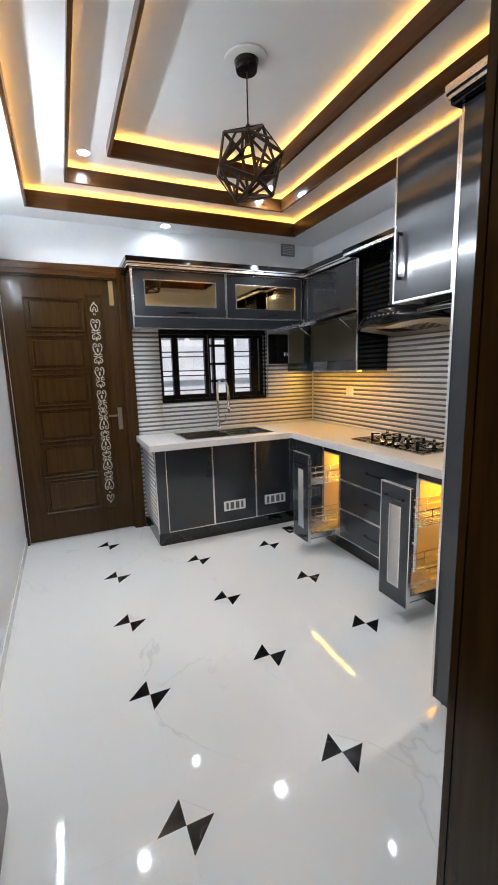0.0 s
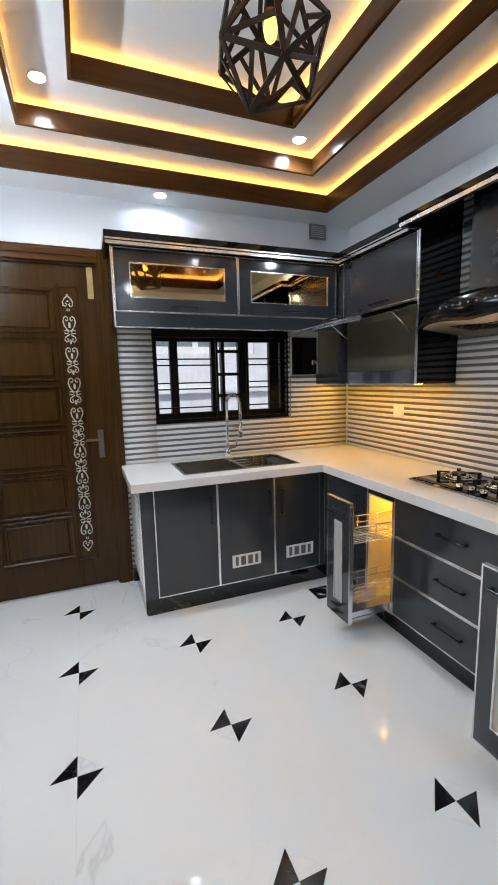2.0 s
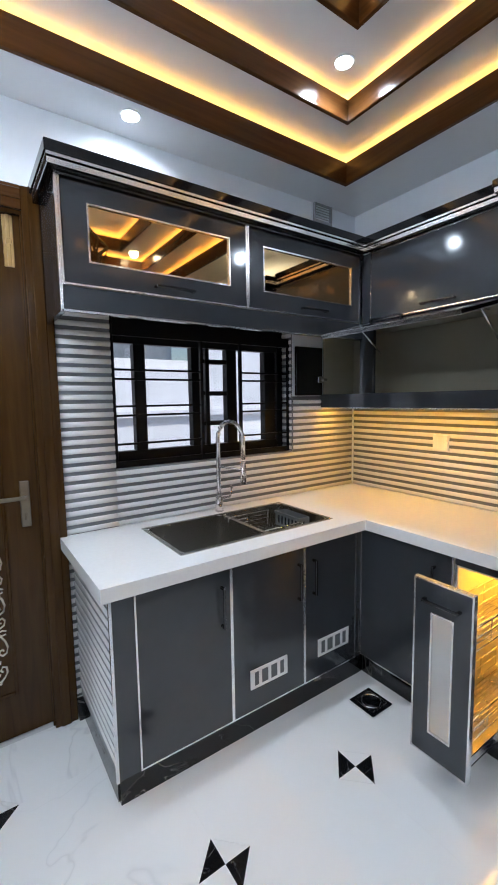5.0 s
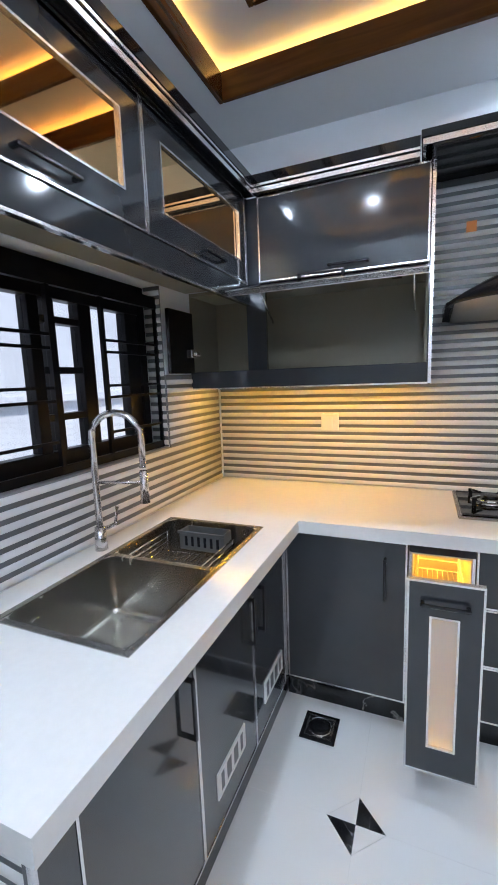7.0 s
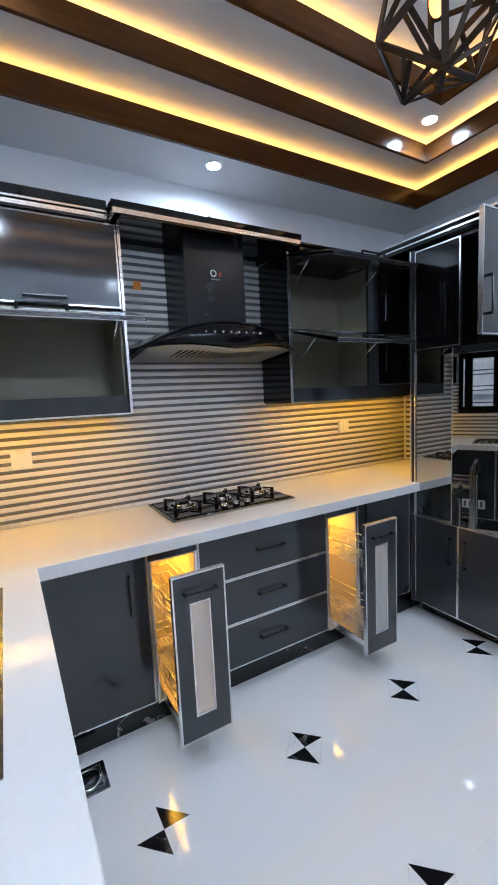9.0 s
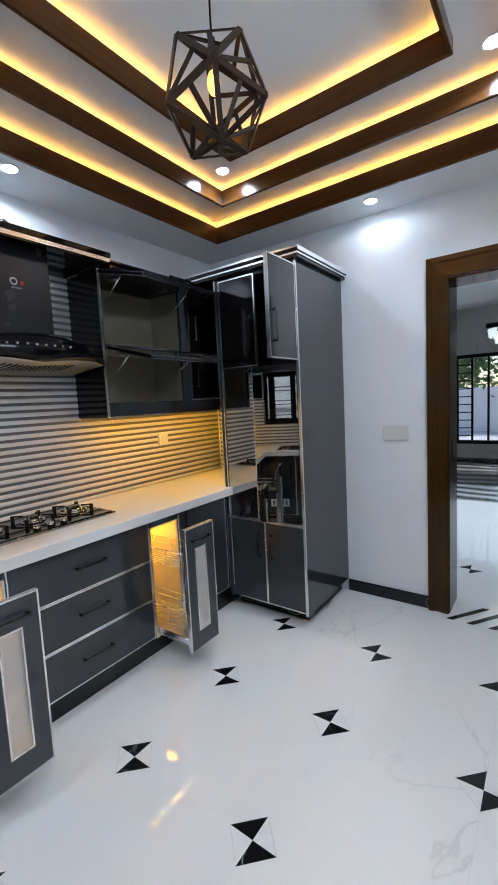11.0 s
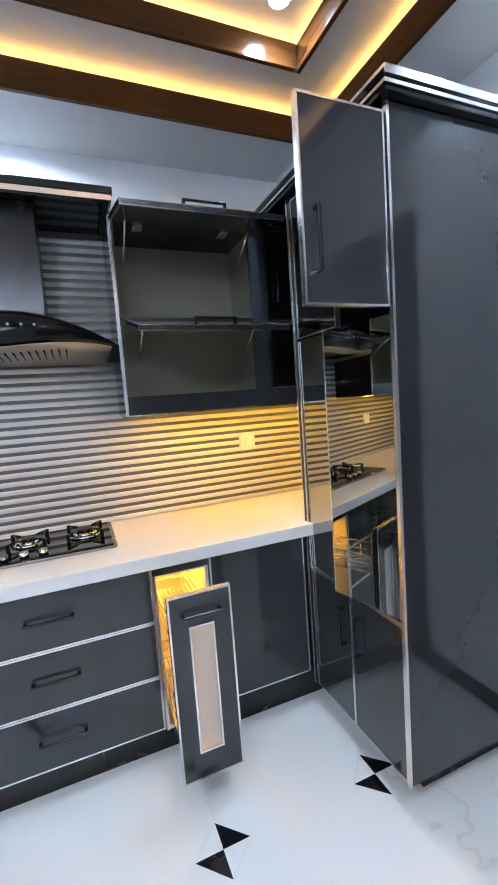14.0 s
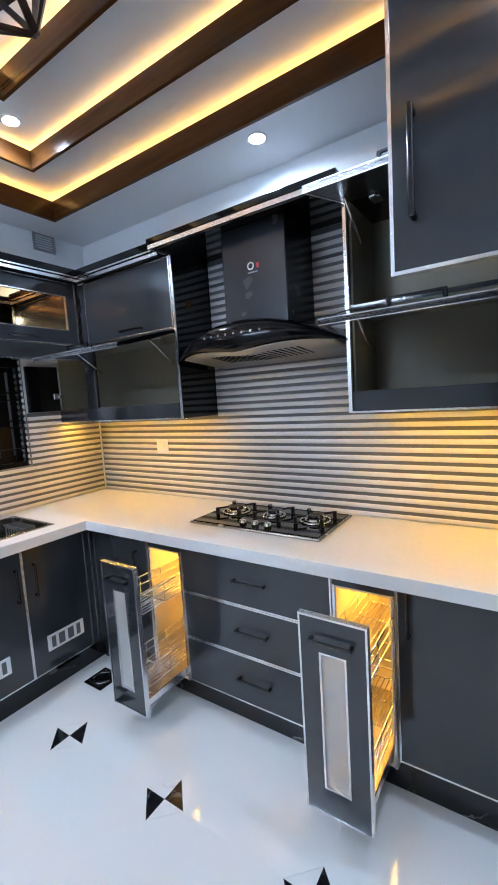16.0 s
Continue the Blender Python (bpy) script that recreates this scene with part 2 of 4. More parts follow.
def face(o, u, w):
    """A frame on a front: u runs along its width, z up, w points out of it."""
    u, w = Vector(u), Vector(w)
    m = Matrix.Identity(4)
    m.col[0][:3], m.col[1][:3], m.col[2][:3], m.col[3][:3] = u, w, (0, 0, 1), o
    return m


def bar_handle(parent, m, u, v, length, upright, material=None):
    """A square bow handle on two feet."""
    h = length / 2
    if upright:
        rows = [(u - .005, u + .005, .020, .029, v - h, v + h), (u - .005, u + .005, 0, .024, v - h, v - h + .012), (u - .005, u + .005, 0, .024, v + h - .012, v + h)]
    else:
        rows = [(u - h, u + h, .020, .029, v - .005, v + .005), (u - h, u - h + .012, 0, .024, v - .005, v + .005), (u + h - .012, u + h, 0, .024, v - .005, v + .005)]
    return part("handle", place(boxes(rows, 0.002), m), material or BCHROME, parent, "slim black chrome bow handle")


def front(parent, m, w, h, handle=None, glass=None, gmat=None, name="door", mat0=None, gname="glass"):
    """A cabinet front of width w and height h with bright metal edging; glass: an inset pane (u0, u1, v0, v1)."""
    T = 0.018
    if glass:
        a, b, c, d = glass
        bm = pane_frame(w, h, a, b, c, d, T)
    else:
        bm = box(0, w, -T, 0, 0, h, 0.002)
    door = part(name, place(bm, m), mat0 or GREY, parent)
    e = 0.0055
    part("edge_trim", place(pane_frame(w + .002, h + .002, e + .001, w + .001 - e, e + .001, h + .001 - e, T + .0035), m @ Matrix.Translation((-.001, .0025, -.001))), ALU, door, "bright aluminium edging")
    if glass:
        part(gname, place(box(a, b, -.012, -.006, c, d), m), gmat, door, "inset glass pane")
        part("glass_bead", place(pane_frame(b - a, d - c, .006, b - a - .006, .006, d - c - .006, .018), m @ Matrix.Translation((a, .002, c))), ALU, door, "thin aluminium bead")
    if handle:
        bar_handle(door, m, *handle)
    return door


# ---- structure ----
X0, X1, Y0, Y1 = -0.365, 2.48, 0.45, 3.84
L1, L2, L3, L4 = 2.614, 2.752, 2.828, 2.905
RA, RB, RC = (-0.090, 2.120, 0.776, 3.590), (0.180, 1.858, 1.027, 3.342), (0.432, 1.563, 1.310, 3.028)
LX0, LX1, LY0, LY1 = -3.0, 4.2, -5.95, 0.22
solid("wall_left", box(X0 - .15, X0, Y0, Y1, 0, 2.63), WALL, "plain white painted kitchen wall", "wall")
solid("wall_hood", box(X1, X1 + .15, Y0, Y1, 0, 2.63), WALL, "white painted wall behind the cooker", "wall")
solid("wall_window", boxes([(X0 - .15, -.345, Y1, 4.06, 0, 2.63), (-.345, .545, Y1, 4.06, 2.205, 2.63), (.545, .86, Y1, 4.06, 0, 2.63),
                            (.86, 1.94, Y1, 4.06, 0, 1.12), (.86, 1.94, Y1, 4.06, 1.85, 2.63), (1.94, X1 + .15, Y1, 4.06, 0, 2.63)]), WALL, "white painted wall with a window and a door", "wall")
solid("wall_doorway", boxes([(LX0, -.30, LY1, Y0, 0, 3.0), (.615, LX1, LY1, Y0, 0, 3.0), (-.30, .615, LY1, Y0, 2.12, 3.0)]), WALL, "white painted wall with an open doorway", "wall")


def ring(o, i, z0, z1, bm=None):
    """A flat rectangular ring between the rectangles o and i."""
    bm = bm or bmesh.new()
    box(o[0], i[0], o[2], o[3], z0, z1, bm=bm)
    box(i[1], o[1], o[2], o[3], z0, z1, bm=bm)
    box(i[0], i[1], o[2], i[2], z0, z1, bm=bm)
    box(i[0], i[1], i[3], o[3], z0, z1, bm=bm)
    return bm


def grow(r, d):
    return (r[0] - d, r[1] + d, r[2] - d, r[3] + d)


bm = ring((X0 - .15, X1 + .15, Y0, 4.06), RA, L1, L1 + .02)
ring(grow(RA, .11), RB, L2, L2 + .02, bm)
ring(grow(RB, .10), RC, L3, L3 + .02, bm)
box(*grow(RC, .10), L4, L4 + .02, bm=bm)
ring(grow(RA, .125), grow(RA, .11), L1 + .02, L2 + .02, bm)
ring(grow(RB, .115), grow(RB, .10), L2 + .02, L3 + .02, bm)
ring(grow(RC, .115), grow(RC, .10), L3 + .02, L4 + .02, bm)
solid("ceiling", bm, CEIL, "white stepped tray ceiling with three recessed levels", "ceiling")
for r, z0, z1 in ((RA, 2.603, 2.716), (RB, 2.704, 2.800), (RC, 2.765, 2.870)):
    o = grow(r, .0)
    i = grow(r, -.02)
    for k, (bmx, m) in enumerate(((box(o[0], o[1], o[2], i[2], z0, z1, .003), WOODX), (box(o[0], o[1], i[3], o[3], z0, z1, .003), WOODX),
                                  (box(o[0], i[0], i[2], i[3], z0, z1, .003), WOODY), (box(i[1], o[1], i[2], i[3], z0, z1, .003), WOODY))):
        solid("ceiling_trim", bmx, m, "dark brown lacquered wooden fascia round the ceiling tray", "ceiling trim")
    s = grow(r, .03)
    zz = z1 - .012
    solid("led_strip", ring(grow(s, .012), s, zz, zz + .006), LED, "glowing amber strip light hidden in the ceiling cove", "strip light", "structure")
solid("baseboard_left", box(X0, X0 + .010, 0.46, Y1, 0, .075, .003), TILE, "narrow pale grey tile skirting", "baseboard")
solid("baseboard_doorway", box(.732, 1.294, Y0, Y0 + .012, 0, .085, .003), PLINTH, "black veined marble skirting", "baseboard")

# doorway lining and trim
dw = thing("door_frame", (0.14, 0.34, 0), "dark brown wooden frame of the open doorway", "door frame", kind="structure")
part("jamb", box(.603, .615, LY1 - .01, Y0 + .004, 0, 2.12), WOODZ, dw)
part("jamb", box(-.30, -.275, LY1 - .01, Y0 + .004, 0, 2.10), WOODZ, dw)
part("head", box(-.290, .603, LY1 - .01, Y0 + .004, 2.108, 2.12), WOODX, dw)


def mitred(x, z, w, y0, y1, left):
    """The leg and the head of a moulded casing with a mitred corner at (x, z)."""
    leg, head = bmesh.new(), bmesh.new()
    for a, b, t in ((0, w, 0), (0, .030, .010), (.078, w - .004, .007)):
        for bm, poly in ((leg, ((x - b, 0), (x - a, 0), (x - a, z - a), (x - b, z - b))), (head, ((left, z - a), (left, z - b), (x - b, z - b), (x - a, z - a)))):
            f = [bm.verts.new((p, y0 - t, q)) for p, q in poly]
            g = [bm.verts.new((p, y1 + t, q)) for p, q in poly]
            bm.faces.new(f)
            bm.faces.new(g[::-1])
            for i in range(4):
                bm.faces.new((f[i], f[(i + 1) % 4], g[(i + 1) % 4], g[i]))
    return leg, head


for y0, y1 in ((Y0 + .011, Y0 + .022), (LY1 - .022, LY1 - .011)):
    leg, head = mitred(.730, 2.245, .122, y0, y1, -.355)
    part("casing", leg, WOODZ, dw)
    part("casing", head, WOODX, dw)
    part("casing", boxes([(-.355, -.295, y0, y1, 0, 2.12)], .003), WOODZ, dw)
part("strike_plate", box(.600, .603, .32, .38, 1.00, 1.13), BCHROME, dw, "dark metal strike plate")
od = thing("open_door", (-.30, .9, 0), "dark brown wooden door standing open against the wall", "door")
part("leaf", boxes([(-.300, -.258, .50, 1.42, .006, 2.07), (-.258, -.252, .62, 1.28, .25, .85), (-.258, -.252, .62, 1.28, 1.05, 1.90)], .003), WOODZ, od)

# panelled door in the window wall
pd = thing("panelled_door", (.1, 3.86, 0), "dark brown closed wooden door with six raised panels and pale scrollwork", "door")
LEAF = (-.335, .535)
part("leaf", box(LEAF[0], LEAF[1], 3.862, 3.90, .006, 2.195, .002), WOODZ, pd)
PZ = [(2.02, 1.775), (1.72, 1.47), (1.41, 1.175), (1.125, .875), (.825, .57), (.525, .255)]
for a, b in PZ:
    p = part("panel", box(-.150, .228, 3.850, 3.8625, b + .016, a - .016, .009), WOODZ, pd)
    part("moulding", boxes([(-.185, .262, 3.847, 3.8625, a, a + .016), (-.185, .262, 3.847, 3.8625, b - .016, b), (-.185, -.169, 3.847, 3.8625, b, a), (.246, .262, 3.847, 3.8625, b, a),
                            (-.178, .255, 3.842, 3.848, a + .004, a + .011), (-.178, .255, 3.842, 3.848, b - .011, b - .004)], .003), WOODZ, p)
part("scroll_panel", boxes([(.288, .394, 3.8585, 3.8625, .215, 2.05)], .001), WOODZ, pd)
part("moulding", boxes([(.276, .288, 3.850, 3.8625, .20, 2.065), (.394, .406, 3.850, 3.8625, .20, 2.065), (.288, .394, 3.850, 3.8625, 2.05, 2.065), (.288, .394, 3.850, 3.8625, .20, .215)], .003), WOODZ, pd)
SCX, SCY = .341, 3.857


def scrollwork(z, down, strokes):
    """Mirrored flat strokes; z: where the motif begins, down: -1 when it runs downwards."""
    bm = bmesh.new()
    for r, pts in strokes:
        for sx in (-1, 1):
            tube([(SCX + sx * u, SCY, z + down * v) for u, v in pts], r, 5, bm)
    return bm


HEART = [(.0040, ((.003, .096), (.016, .086), (.030, .063), (.037, .036), (.032, .011), (.018, .002), (.007, .011), (.008, .026), (.018, .031), (.021, .022))),
         (.0045, ((.001, .040), (.003, .055), (.001, .074))),
         (.0032, ((.006, .100), (.020, .090), (.034, .094))), (.0032, ((.006, .106), (.022, .112), (.036, .107))),
         (.0040, ((.003, .116), (.014, .124), (.030, .134), (.034, .152), (.024, .166), (.011, .158), (.013, .145), (.021, .146))),
         (.0034, ((.001, .150), (.004, .166), (.001, .178)))]
BUD = [(.0038, ((.002, .004), (.006, .012))), (.0042, ((.001, .014), (.018, .030), (.030, .052), (.028, .074), (.013, .080), (.006, .066), (.014, .058))),
       (.0034, ((.001, .042), (.003, .052))), (.0030, ((.005, .094), (.007, .108)))]
for z, d in [(1.872 - .198 * k, -1) for k in range(4)] + [(.388 + .182 * k, 1) for k in range(4)]:
    part("scroll", scrollwork(z, d, HEART), IVORY, pd, "pale carved scroll inlay")
for z, d in ((2.012, -1), (.262, 1)):
    part("scroll", scrollwork(z, d, BUD), IVORY, pd, "pale carved scroll inlay")
part("stop", boxes([(.529, .546, 3.838, 3.861, 0, 2.203), (-.336, .529, 3.838, 3.861, 2.186, 2.203)], .001), WOODZ, pd)
part("frame", boxes([(.535, .63, 3.815, Y1, 0, 2.29), (.56, .60, 3.808, Y1, 0, 2.29), (-.36, -.335, 3.82, Y1, 0, 2.29)], .003), WOODZ, pd)
part("frame", boxes([(-.36, .535, 3.815, Y1, 2.20, 2.29), (-.36, .535, 3.806, Y1, 2.235, 2.275)], .003), WOODX, pd)
BRASS_DARK = mat("dull_nickel", (0.24, 0.20, 0.15), 0.35, 0.9, vary=0.1, scale=20)
hd = part("handle", boxes([(.463, .500, 3.853, 3.862, .925, 1.120), (.385, .49, 3.822, 3.834, 1.045, 1.061), (.474, .490, 3.825, 3.856, 1.045, 1.061), (.476, .486, 3.848, 3.854, .955, .985)], .003), BRASS_DARK, pd, "dull nickel lever handle on a plate")
part("bolt", boxes([(.468, .505, 3.854, 3.862, 1.985, 2.182), (.480, .493, 3.844, 3.855, 1.985, 2.182), (.476, .497, 3.842, 3.856, 2.07, 2.09)], .002), BRASS, pd, "long brass tower bolt")
solid("baseboard_corner", box(.632, .66, 3.80, Y1, 0, .09, .002), PLINTH, "short black marble skirting beside the door", "baseboard")

# ---- window and what lies behind it ----
wd = thing("window_1", (1.4, 3.95, 1.12), "black metal sliding window with a barred grille", "window", kind="structure")
FY = (3.93, 3.98)
part("window_frame", boxes([(.86, .905, *FY, 1.12, 1.85), (1.895, 1.94, *FY, 1.12, 1.85), (.905, 1.895, *FY, 1.12, 1.20), (.905, 1.895, *FY, 1.725, 1.85)], .003), IRON, wd)
part("mullion", box(1.0, 1.058, *FY, 1.20, 1.725, .002), IRON, wd)
part("mullion", box(1.315, 1.36, *FY, 1.20, 1.725, .002), IRON, wd)
part("mullion", box(1.395, 1.42, 3.925, 3.985, 1.20, 1.725, .002), IRON, wd)
part("mullion", box(1.535, 1.60, *FY, 1.20, 1.725, .002), IRON, wd)
part("mullion", box(1.80, 1.88, *FY, 1.20, 1.725, .002), IRON, wd)
for z in (1.655, 1.482, 1.318):
    part("transom", box(1.36, 1.535, *FY, z - .012, z + .012, .002), IRON, wd)
for a, b in ((.905, 1.0), (1.058, 1.315), (1.36, 1.535), (1.60, 1.80)):
    g = part("pane", box(a, b, 3.952, 3.957, 1.20, 1.725), GLASS, wd)
    g.visible_shadow = False
gr = part("grille", boxes([(.878, 1.922, 3.858, 3.878, 1.75, 1.80), (.878, 1.922, 3.862, 3.874, 1.13, 1.16), (.862, .878, 3.86, 3.876, 1.13, 1.80), (1.922, 1.938, 3.86, 3.876, 1.13, 1.80), (1.33, 1.346, 3.86, 3.876, 1.13, 1.80), (1.575, 1.591, 3.86, 3.876, 1.13, 1.80)]), IRON, wd)
for z in (1.594, 1.55, 1.422, 1.378, 1.242):
    for a, b in ((.878, 1.33), (1.591, 1.922)):
        part("grille_bar", box(a, b, 3.863, 3.873, z - .005, z + .005), IRON, gr)
part("window_sill", box(.862, 1.938, Y1 - .004, 3.93, 1.121, 1.128), GREYP, wd)
solid("outer_wall", boxes([(-3, .9, 5.6, 5.8, 0, 3.6), (2.35, 6, 5.6, 5.8, 0, 3.6), (.9, 2.35, 5.6, 5.8, 0, 1.75), (.9, 2.35, 5.6, 5.8, 2.6, 3.6), (-3, 6, 5.55, 5.6, 1.30, 1.36)]), RENDER, "grey rendered neighbouring wall across a narrow passage", "wall")
nb = thing("window_2", (1.6, 5.65, 1.75), "white framed window of the neighbouring house", "window", kind="structure")
part("frame", boxes([(.9, .98, 5.62, 5.7, 1.75, 2.6), (2.27, 2.35, 5.62, 5.7, 1.75, 2.6), (.98, 2.27, 5.62, 5.7, 1.75, 1.83), (.98, 2.27, 5.62, 5.7, 2.52, 2.6), (1.6, 1.66, 5.62, 5.7, 1.83, 2.52)]), PLAST, nb)
part("pane", box(.98, 2.27, 5.66, 5.665, 1.83, 2.52), MIRD, nb)
solid("ground", box(-60, 60, 4.06, 60, -.12, -.02), RENDER, "grey concrete yard", "ground")

# ---- kitchen base units ----
CT = (.812, .862)
part_of = {}
E1 = ("glossy dark grey cabinet with bright metal edging", "cabinet", "base cabinets")
FW = 3.272


def base_front(name, label, x0, x1, y0, y1):
    ob = thing(name, ((x0 + x1) / 2, (y0 + y1) / 2, .10), label, "cabinet", "base cabinets")
    return ob


c = base_front("sink_cabinet", "glossy dark grey sink cabinet with three doors and air vents", .645, 1.90, FW, Y1)
parts("body", [(.657, 1.90, FW + .02, FW + .03, .115, .805), (.657, 2.46, FW + .03, Y1 - .02, .115, .13), (.657, .675, FW + .02, Y1 - .02, .115, .808)], CARC, c, 0.0)
part("plinth", box(.66, 1.98, 3.292, 3.312, 0, .115), PLINTH, c, "black veined marble plinth")
part("plinth", box(.655, .67, 3.312, 3.80, 0, .115), PLINTH, c)
parts("stile", [(.645, .729, FW - .002, FW + .02, .115, .808), (1.868, 1.90, FW - .002, FW + .02, .115, .808)], GREY, c, .001)
part("corner_trim", boxes([(.641, .651, FW - .006, FW + .004, .115, .808)]), ALU, c)
fr = [(.731, 1.126, (.350, .515, .17, True), None), (1.128, 1.520, (.355, .51, .17, True), (1.214, 1.414)), (1.522, 1.868, (.052, .51, .17, True), (1.605, 1.813))]
for a, b, h, v in fr:
    d = front(c, face((a, FW, .115), (1, 0, 0), (0, -1, 0)), b - a, .69, h)
    if v:
        u0, u1 = v
        part("air_vent", boxes([(u0, u1, FW - .005, FW, .290, .302), (u0, u1, FW - .005, FW, .217, .229), (u0, u0 + .020, FW - .005, FW, .229, .290), (u1 - .020, u1, FW - .005, FW, .229, .290)] + [(u0 + k * (u1 - u0) / 4 - .008, u0 + k * (u1 - u0) / 4 + .008, FW - .005, FW, .229, .290) for k in (1, 2, 3)]), PLAST, d, "white slotted plastic vent")
        part("vent_gauze", box(u0 + .01, u1 - .01, FW - .004, FW - .0028, .222, .297), GREYD, d)

c = base_front("corner_cabinet", "glossy dark grey corner cabinet with one door", 1.90, 2.46, 2.79, FW)
FX = 1.90
parts("body", [(FX + .02, FX + .03, 2.79, FW + .02, .115, .805), (FX + .03, 2.46, 2.784, 2.80, .115, .805)], CARC, c, 0.0)
front(c, face((FX, FW - .005, .125), (0, -1, 0), (-1, 0, 0)), FW - .005 - 2.788, .67, (.40, .52, .17, True))
part("stile", box(FX, FX + .018, 2.79, FW, .797, .81), GREY, c)
c = base_front("drawer_unit", "glossy dark grey unit with three drawers", FX, 2.46, 1.80, 2.555)
parts("body", [(FX + .02, FX + .03, 1.80, 2.555, .115, .805), (FX + .03, 2.46, 2.54, 2.555, .115, .805), (FX + .03, 2.46, 1.80, 1.815, .115, .805)], CARC, c, 0.0)
for z0, z1 in ((.125, .348), (.352, .575), (.579, .80)):
    front(c, face((FX, 2.553, z0), (0, -1, 0), (-1, 0, 0)), .751, z1 - z0, (.385, (z1 - z0) / 2 + .005, .165, False), name="drawer")
c = base_front("end_cabinet", "glossy dark grey end cabinet with one tall door", FX, 2.46, 1.09, 1.565)
parts("body", [(FX + .02, FX + .03, .47, 1.565, .149, .805), (FX + .03, 2.46, 1.55, 1.565, .115, .805)], CARC, c, 0.0)
front(c, face((FX, 1.563, .152), (0, -1, 0), (-1, 0, 0)), .44, .648, (.04, .565, .17, True))
pl = solid("plinth", boxes([(1.945, 1.96, .47, 3.285, 0, .115), (1.945, 1.96, .47, 1.565, .115, .149)]), PLINTH, "black veined marble plinth under the cabinets", "plinth")


def pullout(y0, y1):
    """A narrow unit with its wire larder drawn out."""
    c = thing("pullout_cabinet", (2.18, (y0 + y1) / 2, .115), "narrow grey pull-out cabinet drawn open, lit amber inside", "cabinet", "pull-out units")
    a, b = y0 + .004, y1 - .004
    parts("body", [(FX + .001, 2.44, a, a + .014, .115, .805), (FX + .001, 2.44, b - .014, b, .115, .805), (2.425, 2.44, a + .014, b - .014, .115, .80), (FX + .001, 2.425, a + .014, b - .014, .115, .13), (FX + .001, 2.425, a + .014, b - .014, .755, .765)], AMBERB, c, 0.0, "pale board lining with amber light tinted into its colour")
    part("rail", boxes([(FX - .001, FX + .017, a, b, .762, .808)], .001), GREY, c)
    part("edge_trim", boxes([(FX - .003, FX + .001, a, a + .010, .115, .765), (FX - .003, FX + .001, b - .010, b, .115, .765)]), ALU, c)
    part("led_strip", box(1.95, 2.42, (a + b) / 2 - .02, (a + b) / 2 + .02, .750, .754), LEDP, c, "amber strip light")
    w = y1 - y0 - .012
    f = front(c, face((1.622, y1 - .006, .115), (0, -1, 0), (-1, 0, 0)), w, .675, (w / 2, .605, .14, False), (.066, w - .066, .095, .56), STRIP, name="pullout_front", gname="glass_strip")
    part("runner", boxes([(1.642, 2.26, a + .022, b - .022, .128, .138), (1.642, 2.26, a + .022, a + .027, .138, .175), (1.642, 2.26, b - .027, b - .022, .138, .175), (1.642, 1.665, a + .03, a + .042, .16, .75), (1.642, 1.665, b - .042, b - .03, .16, .75)], .003), ALU, c, "aluminium runner and front carrier")
    for z in (.22, .56):
        ya, yb = a + .03, b - .03
        loop = [(1.67, ya), (2.22, ya), (2.22, yb), (1.67, yb)]
        bk = part("wire_basket", tube([(p, q, z + .085) for p, q in loop], .004, 6, None, True), CHROME, c, "chrome wire basket")
        for dz in (0, .045):
            part("wire", tube([(p, q, z + dz) for p, q in loop], .003, 6, None, True), CHROME, bk)
        for k in range(9):
            y = ya + (yb - ya) * k / 8
            part("wire", tube([(1.67, y, z), (2.22, y, z)], .0022, 5), CHROME, bk)
        for k in range(5):
            x = 1.67 + .55 * k / 4
            part("wire", tube([(x, ya, z + .085), (x, ya, z), (x, yb, z), (x, yb, z + .085)], .0025, 5), CHROME, bk)
    return c


pullout(2.555, 2.785)
pullout(1.567, 1.80)

# worktop with a sink cut-out
SX0, SX1, SY0, SY1 = .935, 1.725, 3.31, 3.71
wt = thing("worktop", (1.5, 3.5, .81), "white polished quartz L-shaped worktop", "worktop")
parts("slab", [(.60, SX0, 3.195, Y1 - .012, *CT), (SX0, SX1, 3.195, SY0, *CT), (SX0, SX1, SY1, Y1 - .012, *CT), (SX1, X1 - .012, 3.195, Y1 - .012, *CT), (1.845, X1 - .012, 1.085, 3.195, *CT), (1.91, X1 - .012, .465, 1.085, *CT)], COUNTER, wt, 0.0)

sk = thing("sink", (1.33, 3.51, .68), "brushed steel double-bowl sink set into the worktop", "sink")


def bowl(x0, x1, y0, y1, z0, z1, name):
    """A pressed bowl with rounded corners and a rolled bottom edge."""
    bm = box(x0, x1, y0, y1, z0, z1)
    bmesh.ops.delete(bm, geom=[g for g in bm.faces if g.normal.z > .9], context="FACES_ONLY")
    bmesh.ops.bevel(bm, geom=[e for e in bm.edges if not e.is_boundary], offset=.03, segments=4, profile=.5, affect="EDGES")
    bmesh.ops.solidify(bm, geom=bm.faces[:], thickness=.003)
    bmesh.ops.recalc_face_normals(bm, faces=bm.faces[:])
    b = part(name, bm, STEEL, sk)
    part("drain", disc((x0 + x1) / 2, (y0 + y1) / 2, z0 + .003, .045, .004), CHROME, b, "round chrome waste")
    return b


